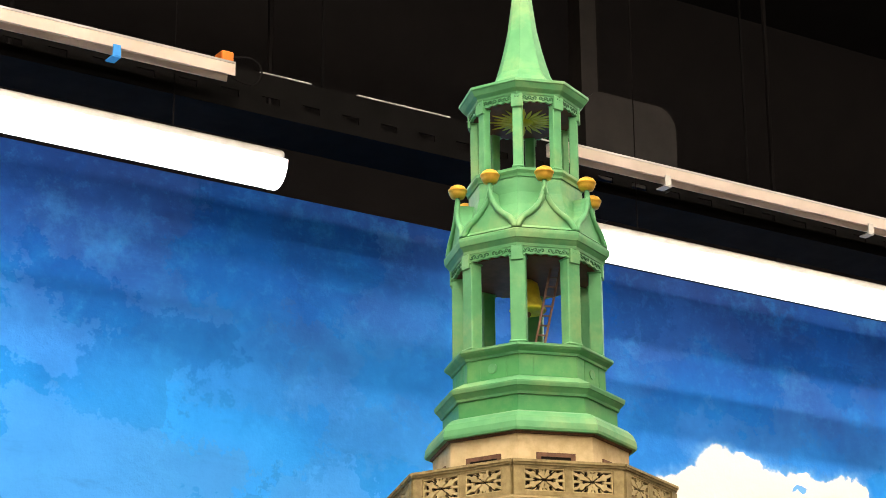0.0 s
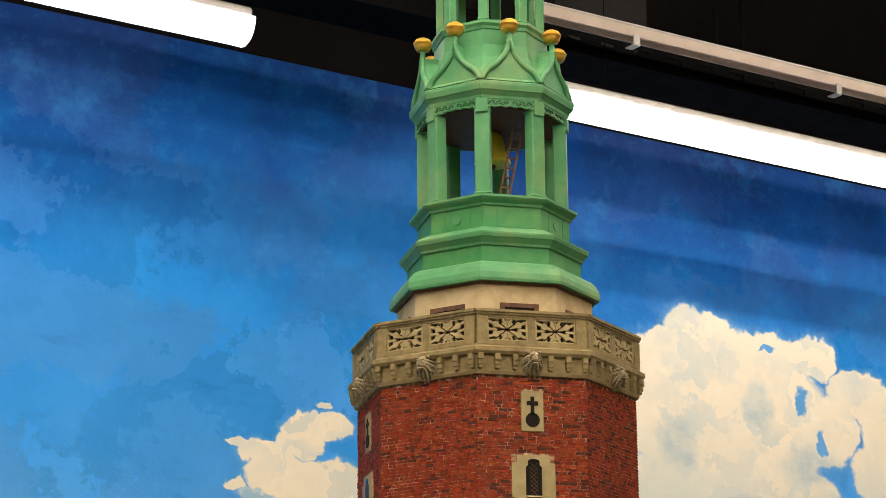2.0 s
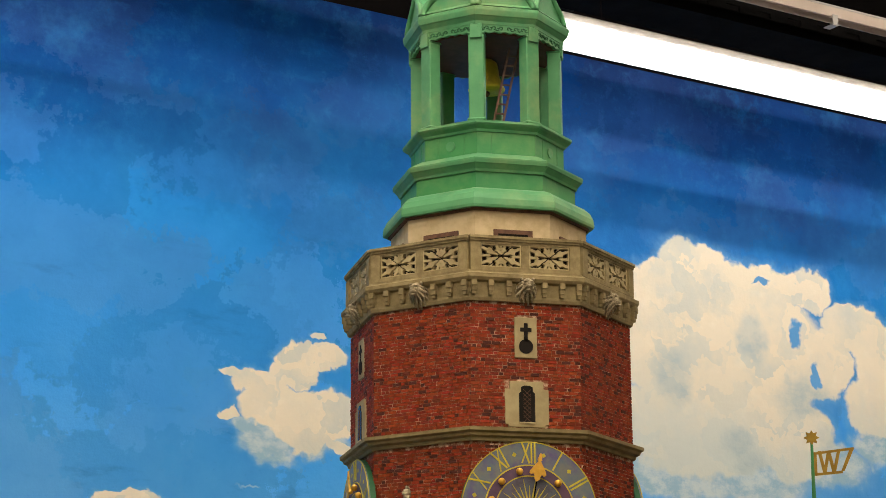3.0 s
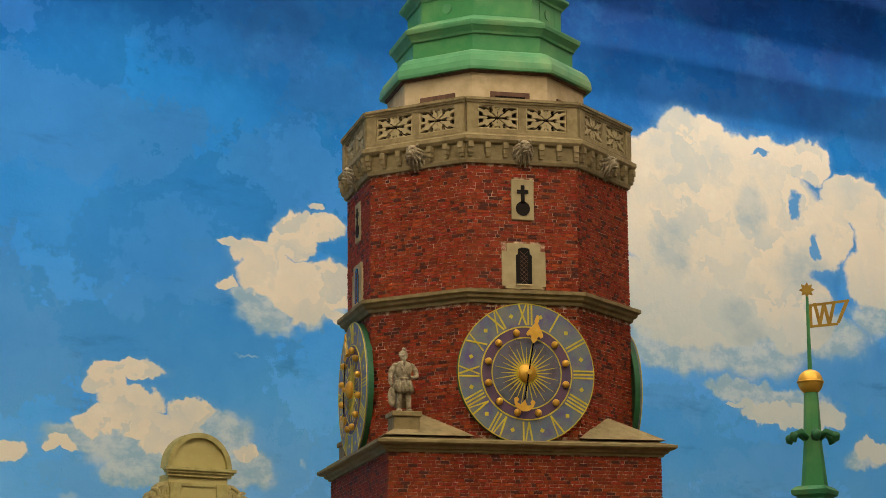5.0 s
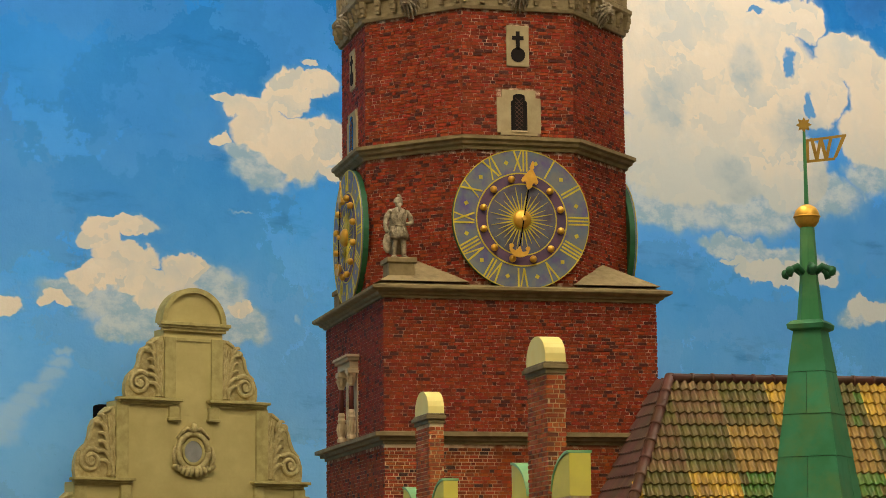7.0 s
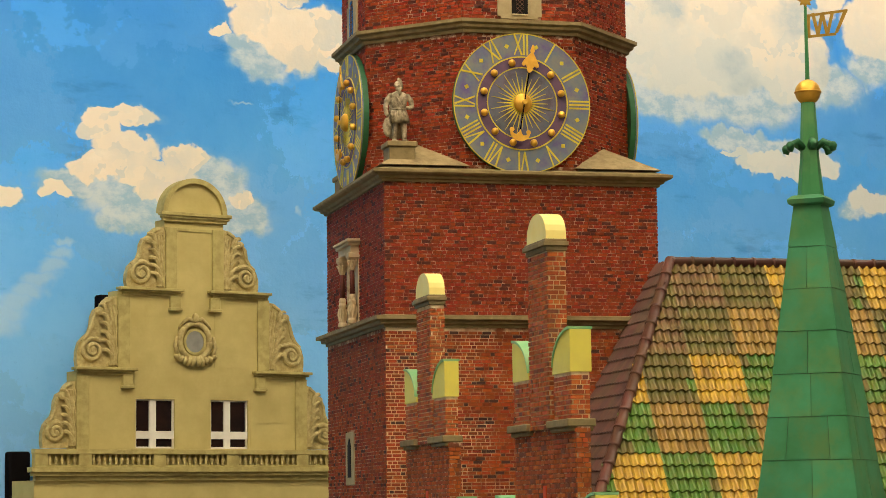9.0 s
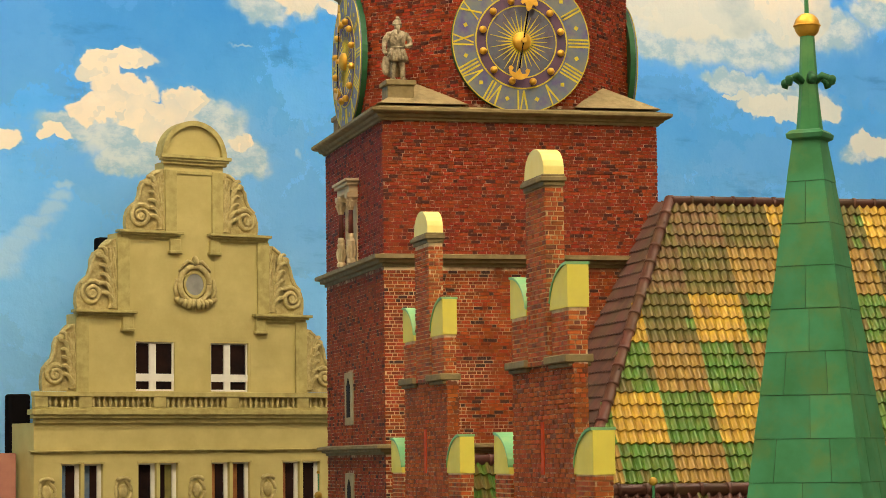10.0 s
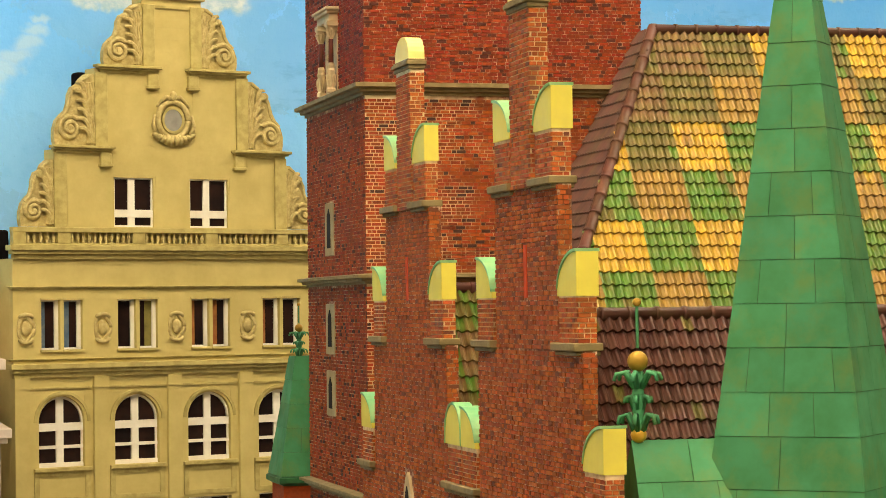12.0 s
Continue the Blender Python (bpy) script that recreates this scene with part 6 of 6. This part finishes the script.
def main_roof():
    t = thing("town_hall_roof", Matrix.Identity(4), "steep hipped roof of green, yellow and brown glazed tiles in a chequer", "roof")
    ry, rz, rx, k = -0.045, 1.266, 0.319, 1.73
    zl = 0.84
    yl = ry - (rz - zl) / k
    xl = rx - (rz - zl) / 1.9
    bm = bmesh.new()
    v = [bm.verts.new(c) for c in ((rx, ry, rz - 0.002), (1.3, ry, rz - 0.002), (1.3, yl, zl), (xl, yl, zl), (xl, -0.002, zl), (rx, -0.002, rz - 0.002), (1.3, -0.002, rz - 0.002), (1.3, -0.002, zl))]
    for f in ((0, 1, 2, 3), (0, 3, 4, 5), (0, 5, 6, 1), (1, 6, 7, 2), (2, 7, 4, 3), (4, 7, 6, 5)):
        bm.faces.new([v[i] for i in f])
    part("deck", bm, TILE_MAROON, t)
    part("rear_slope", boxes((rx + 0.012, 1.3, 0.0, 0.30, zl, rz - 0.45)), TILE_MAROON, t)
    random.seed(31)
    fr = slope_frame((rx, ry, rz), (1, 0, 0), (0, -1, -k))
    ca = math.hypot(1, k)
    cells = []
    rows = int((rz - zl) * ca / k / TL)
    for r in range(rows):
        left = -(r + 0.5) * TL * k / ca / 1.9
        for c in range(int(left / TW), 66):
            blk, grp = c // 6, r // 4
            stray = random.random() < 0.04
            if (blk + grp) % 2 == 1:
                m = TILE_OLIVE if (grp < 2 or (grp == 2 and blk < 0)) != stray else TILE_GREEN
            elif (grp == 0 and blk < 2) or (grp == 1 and blk < 0):
                m = TILE_OLIVE if stray else TILE_BROWN
            else:
                m = TILE_YELLOW if (grp % 2 == 0) != stray else TILE_ORANGE
            cells.append((c, r, m))
    cells.sort(key=lambda q: (abs(q[0] - 6) > 13, q[1]))
    lay_tiles(t, fr, cells, 290)
    # the hip side
    fr = slope_frame((rx, ry, rz), (0, -1, 0), (-1, 0, -1.9))
    cb = math.hypot(1, 1.9)
    cells = []
    for r in range(int((rz - zl) * cb / 1.9 / TL)):
        edge = (r + 0.5) * TL * 1.9 / cb / k
        for c in range(-4, int(edge / TW) + 1):
            cells.append((c, r, TILE_MAROON))
    lay_tiles(t, fr, cells, 0)
    ridge_caps(t, (rx, ry, rz + 0.001), (1.25, ry, rz + 0.001))
    ridge_caps(t, (xl, yl, zl + 0.003), (rx, ry, rz + 0.003))


main_roof()


def gable_roof(yc, zr, x1, k, choose, label):
    t = thing("gable_roof", Matrix.Identity(4), label, "roof", "gable roofs")
    h = 0.27
    zl = zr - h * k
    x0 = 0.0045
    bm = bmesh.new()
    v = [bm.verts.new(c) for c in ((x0, yc, zr - 0.002), (x1, yc, zr - 0.002), (x0, yc - h, zl), (x1, yc - h, zl), (x0, yc + 0.12, zr - 0.12 * k), (x1, yc + 0.12, zr - 0.12 * k))]
    for f in ((0, 1, 3, 2), (0, 4, 5, 1), (0, 2, 4), (1, 5, 3), (2, 3, 5, 4)):
        bm.faces.new([v[i] for i in f])
    part("deck", bm, TILE_MAROON, t)
    fr = slope_frame((x0, yc, zr), (1, 0, 0), (0, -1, -k))
    ln = 0.0175
    cells = [(c + 0.5, r, choose(c, r)) for r in range(int(h * math.hypot(1, k) / ln)) for c in range(int((x1 - x0) / 0.0092))]
    lay_tiles(t, fr, cells, 280, 0.0092, ln)
    ridge_caps(t, (x0, yc, zr + 0.001), (x1, yc, zr + 0.001))


random.seed(41)
gable_roof(-0.639, 0.952, 0.62, 1.5, lambda c, r: TILE_OLIVE if (c + 2 * r) % 9 == 4 and random.random() < 0.6 else TILE_MAROON, "steep roof of dark maroon pantiles with a few olive ones")
gable_roof(-0.225, 0.979, 0.105, 1.5, lambda c, r: (TILE_OLIVE if random.random() < 0.6 else TILE_GREEN) if (c // 3 + r // 3) % 2 else TILE_BROWN, "steep roof of green and brown glazed pantiles")


# ---- copper spire in front of the roofs ----
def leaf_finial(parent, scale=1.0):
    """A gilded ball on a tuft of curled copper leaves, with a rod."""
    f = part("finial", lathe([(0.004, 0.0), (0.0055, 0.004), (0.0035, 0.010), (0.0060, 0.022), (0.0040, 0.034), (0.0035, 0.046)], 12, 0, False), COPPER_SPIRE, parent, "curled copper leaf finial", True)
    for k in range(6):
        a = 2 * math.pi * k / 6
        for r, z, hh in ((0.0175, 0.034, 0.012), (0.010, 0.018, 0.010), (0.015, 0.000, 0.014)):
            pts = [(0.003 * math.cos(a), 0.003 * math.sin(a), z), (0.6 * r * math.cos(a), 0.6 * r * math.sin(a), z + hh), (r * math.cos(a), r * math.sin(a), z + 0.85 * hh), (1.1 * r * math.cos(a), 1.1 * r * math.sin(a), z + 0.45 * hh)]
            part("leaf", tube(pts, 0.0024, 6, 0.6), COPPER_SPIRE, f, "", True)
    part("gilded_ball", moved(ball(0.0080), Matrix.Translation((0, 0, 0.054))), VANE_GOLD, f, "gilded ball", True)
    part("rod", tube([(0, 0, 0.064), (0, 0, 0.098)], 0.0012, 6), COPPER_SPIRE, f)
    part("tip", moved(ball(0.0034), Matrix.Translation((0, 0, 0.099))), VANE_GOLD, f, "", True)
    f.scale = (scale, scale, scale)
    return f


def sheeted(parent, corners, rows, cols, lift=0.0005):
    """A sloping face between two top and two bottom corners, covered with lapped sheets."""
    a, b, c, d = [Vector(p) for p in corners]
    nrm = (d - a).cross(b - a)
    if nrm.length < 1e-9:
        nrm = (c - d).cross(a - d)
    nrm.normalize()
    for r in range(rows):
        z0, z1 = r / rows + 0.006 / rows, (r + 1) / rows - 0.006 / rows
        l0, r0, l1, r1 = a.lerp(d, z0), b.lerp(c, z0), a.lerp(d, z1), b.lerp(c, z1)
        n = max(1, round(cols * ((r1 - l1).length + (r0 - l0).length) / 2 / max((c - d).length, 1e-6)))
        cuts = [0] + [(k + (0.5 if r % 2 else 0.0) + random.uniform(-0.12, 0.12)) / n for k in range(0 if r % 2 else 1, n)] + [1]
        for x0, x1 in zip(cuts, cuts[1:]):
            if x1 - x0 < 0.02:
                continue
            g = 0.0003 / max((r1 - l1).length, 0.004)
            ga, gb = (0 if x0 == 0 else g), (0 if x1 == 1 else g)
            q = [l0.lerp(r0, x0 + ga), l0.lerp(r0, x1 - gb), l1.lerp(r1, x1 - gb), l1.lerp(r1, x0 + ga)]
            bm = bmesh.new()
            lo = [bm.verts.new(p) for p in q]
            k = lift * random.uniform(0.95, 1.1)
            hi = [bm.verts.new(p + nrm * (k * (0.6 if i < 2 else 1.3))) for i, p in enumerate(q)]
            bm.faces.new(hi)
            bm.faces.new(lo[::-1])
            for i in range(4):
                bm.faces.new((lo[i], lo[(i + 1) % 4], hi[(i + 1) % 4], hi[i]))
            part("copper_sheet", bm, COPPER_SPIRE, parent)


def copper_spire():
    random.seed(51)
    t = thing("copper_spire", Matrix.Translation((0.160, -0.82, 0)), "tall green copper-sheeted turret spire with gilded ball and weather vane", "spire")
    rot = Matrix.Rotation(radians(-40), 4, "Z")

    def ring(h, z):
        return [rot @ Vector((x * h, y * h, z)) for x, y in ((-1, -1), (1, -1), (1, 1), (-1, 1))]

    top = ring(0.0108, 1.229)
    base = [p + Vector((0.003, 0, 0)) for p in ring(0.0565, 0.860)]
    bm = bmesh.new()
    vt, vb = [bm.verts.new(p) for p in top], [bm.verts.new(p) for p in base]
    vf = [bm.verts.new(p) for p in ring(0.074, 0.70)]
    for p, q in ((vt, vb), (vb, vf)):
        for i in range(4):
            bm.faces.new((p[i], p[(i + 1) % 4], q[(i + 1) % 4], q[i]))
    bm.faces.new(vt)
    bm.faces.new(vf)
    part("core", bm, COPPER_SEAM, t)
    low = ring(0.074, 0.70)
    for i in range(4):
        j = (i + 1) % 4
        sheeted(t, (top[i], top[j], base[j], base[i]), 11, 3)
        sheeted(t, (base[i], base[j], low[j], low[i]), 4, 2)
    sq = lathe([(0.0118, 1.2285), (0.0145, 1.230), (0.0152, 1.2335), (0.0125, 1.236), (0.0105, 1.237)], 4, 45)
    part("collar", moved(sq, rot), COPPER_SPIRE, t)
    part("neck", lathe([(0.0098, 1.236), (0.0068, 1.270), (0.0064, 1.285), (0.0052, 1.312)], 8), COPPER_DEEP, t)
    for k in range(6):
        a = 2 * math.pi * k / 6 + 0.3
        pts = [(0.005 * math.cos(a), 0.005 * math.sin(a), 1.275), (0.012 * math.cos(a), 0.012 * math.sin(a), 1.280), (0.018 * math.cos(a), 0.018 * math.sin(a), 1.277), (0.020 * math.cos(a), 0.020 * math.sin(a), 1.272)]
        part("leaf", merge(tube(pts, 0.0030, 6, 0.9), moved(ball(0.0036, 8, 6), Matrix.Translation((0.0195 * math.cos(a), 0.0195 * math.sin(a), 1.276)))), DARK_GREEN, t, "dark copper leaf", True)
    part("gilded_ball", merge(moved(ball(0.0102, 20, 14), Matrix.Translation((0, 0, 1.3205))), moved(lathe([(0.0106, -0.0008), (0.0110, 0), (0.0106, 0.0008)], 20, 0, False), Matrix.Translation((0, 0, 1.3205)))), GOLD, t, "gilded ball", True)
    part("rod", tube([(0, 0, 1.329), (0, 0, 1.358), (0, 0, 1.395)], 0.0019, 8, 0.6), COPPER_DEEP, t)
    star = [((0.0062 if k % 2 == 0 else 0.0038) * math.cos(math.pi * k / 8), 1.3955 + (0.0062 if k % 2 == 0 else 0.0038) * math.sin(math.pi * k / 8)) for k in range(16)]
    vane_turn = Matrix.Rotation(radians(-15), 4, "Z")
    part("star", moved(prism(star, -0.0012, 0.0012), vane_turn), VANE_GOLD, t, "gilded star")
    y0, y1 = -0.0006, 0.0006
    frame_bm = merge(prism([(0.001, 1.3835), (0.0335, 1.3875), (0.0335, 1.3855), (0.001, 1.3815)], y0, y1), prism([(0.001, 1.3665), (0.024, 1.3685), (0.024, 1.3665), (0.001, 1.3645)], y0, y1), prism([(0.001, 1.3645), (0.0035, 1.3645), (0.0035, 1.3835), (0.001, 1.3835)], y0, y1), prism([(0.0225, 1.3675), (0.0255, 1.3685), (0.0340, 1.3870), (0.0305, 1.3865)], y0, y1))
    vane = part("weather_vane", moved(frame_bm, vane_turn), VANE_GOLD, t, "pierced gold flag vane")
    wb = merge(*[prism([(a, 1.3845), (a + 0.0026, 1.3845), (b + 0.0013, 1.3670), (b - 0.0013, 1.3670)], y0 * 1.1, y1 * 1.1) for a, b in ((0.0045, 0.0095), (0.0120, 0.0095), (0.0120, 0.0170), (0.0200, 0.0170))])
    part("letter", moved(wb, vane_turn), VANE_GOLD, vane, "gold letter W")
    # low roofs at its foot
    for s in (-1, 1):
        x0, x1 = s * 0.05, s * 0.142
        zr = 0.858
        r = [Vector((x0, 0.0, zr)), Vector((x1, 0.0, zr)), Vector((x1 * 1.04, -0.075, 0.70)), Vector((x0, -0.075, 0.70)), Vector((x1 * 1.04, 0.075, 0.70)), Vector((x0, 0.075, 0.70))]
        bm = bmesh.new()
        v = [bm.verts.new(p) for p in r]
        for f in ((0, 1, 2, 3), (1, 0, 5, 4), (1, 4, 2), (0, 3, 5), (2, 4, 5, 3)):
            bm.faces.new([v[i] for i in f])
        part("wing_roof", bm, COPPER_SEAM, t, "low copper roof at the foot of the spire")
        tp = (r[0], r[1], r[2], r[3]) if s > 0 else (r[1], r[0], r[3], r[2])
        sheeted(t, tp, 5, 2)
        part("ridge_ball", moved(ball(0.0062), Matrix.Translation((s * 0.136, 0, zr + 0.004))), GOLD, t, "gilded ball", True)
        f = leaf_finial(t)
        f.location = (s * 0.136, 0.0, zr + 0.006)


copper_spire()


def side_turret():
    random.seed(61)
    t = thing("side_turret", Matrix.Translation((0.022, 0.44, 0)), "small green copper turret roof beside the tower", "turret")
    top, base = 0.020, 0.044
    part("brick_base", boxes((-0.040, 0.040, -0.040, 0.040, 0.3, 0.742)), BRICK_OLD, t)
    part("roof_core", lathe([(base, 0.748), (base * 0.98, 0.752), (top, 0.902)], 4, 45), COPPER_SEAM, t)
    part("eave", lathe([(0.040, 0.740), (0.047, 0.744), (0.047, 0.750), (0.043, 0.752)], 4, 45), DARK_GREEN, t)
    c0 = [(-top, -top, 0.902), (top, -top, 0.902), (top, top, 0.902), (-top, top, 0.902)]
    c1 = [(-base, -base, 0.752), (base, -base, 0.752), (base, base, 0.752), (-base, base, 0.752)]
    for i in (0, 3):
        j = (i + 1) % 4
        sheeted(t, (c0[i], c0[j], c1[j], c1[i]), 5, 2, 0.0007)
    f = leaf_finial(t, 0.66)
    f.location = (-0.014, -0.014, 0.902)


side_turret()

# single bricks, last
random.seed(71)
brick_parts(tower, FRONT, pick, BRICK)
for g, m, rows in gables:
    brick_parts(g, m, rows, BRICK_GABLE)
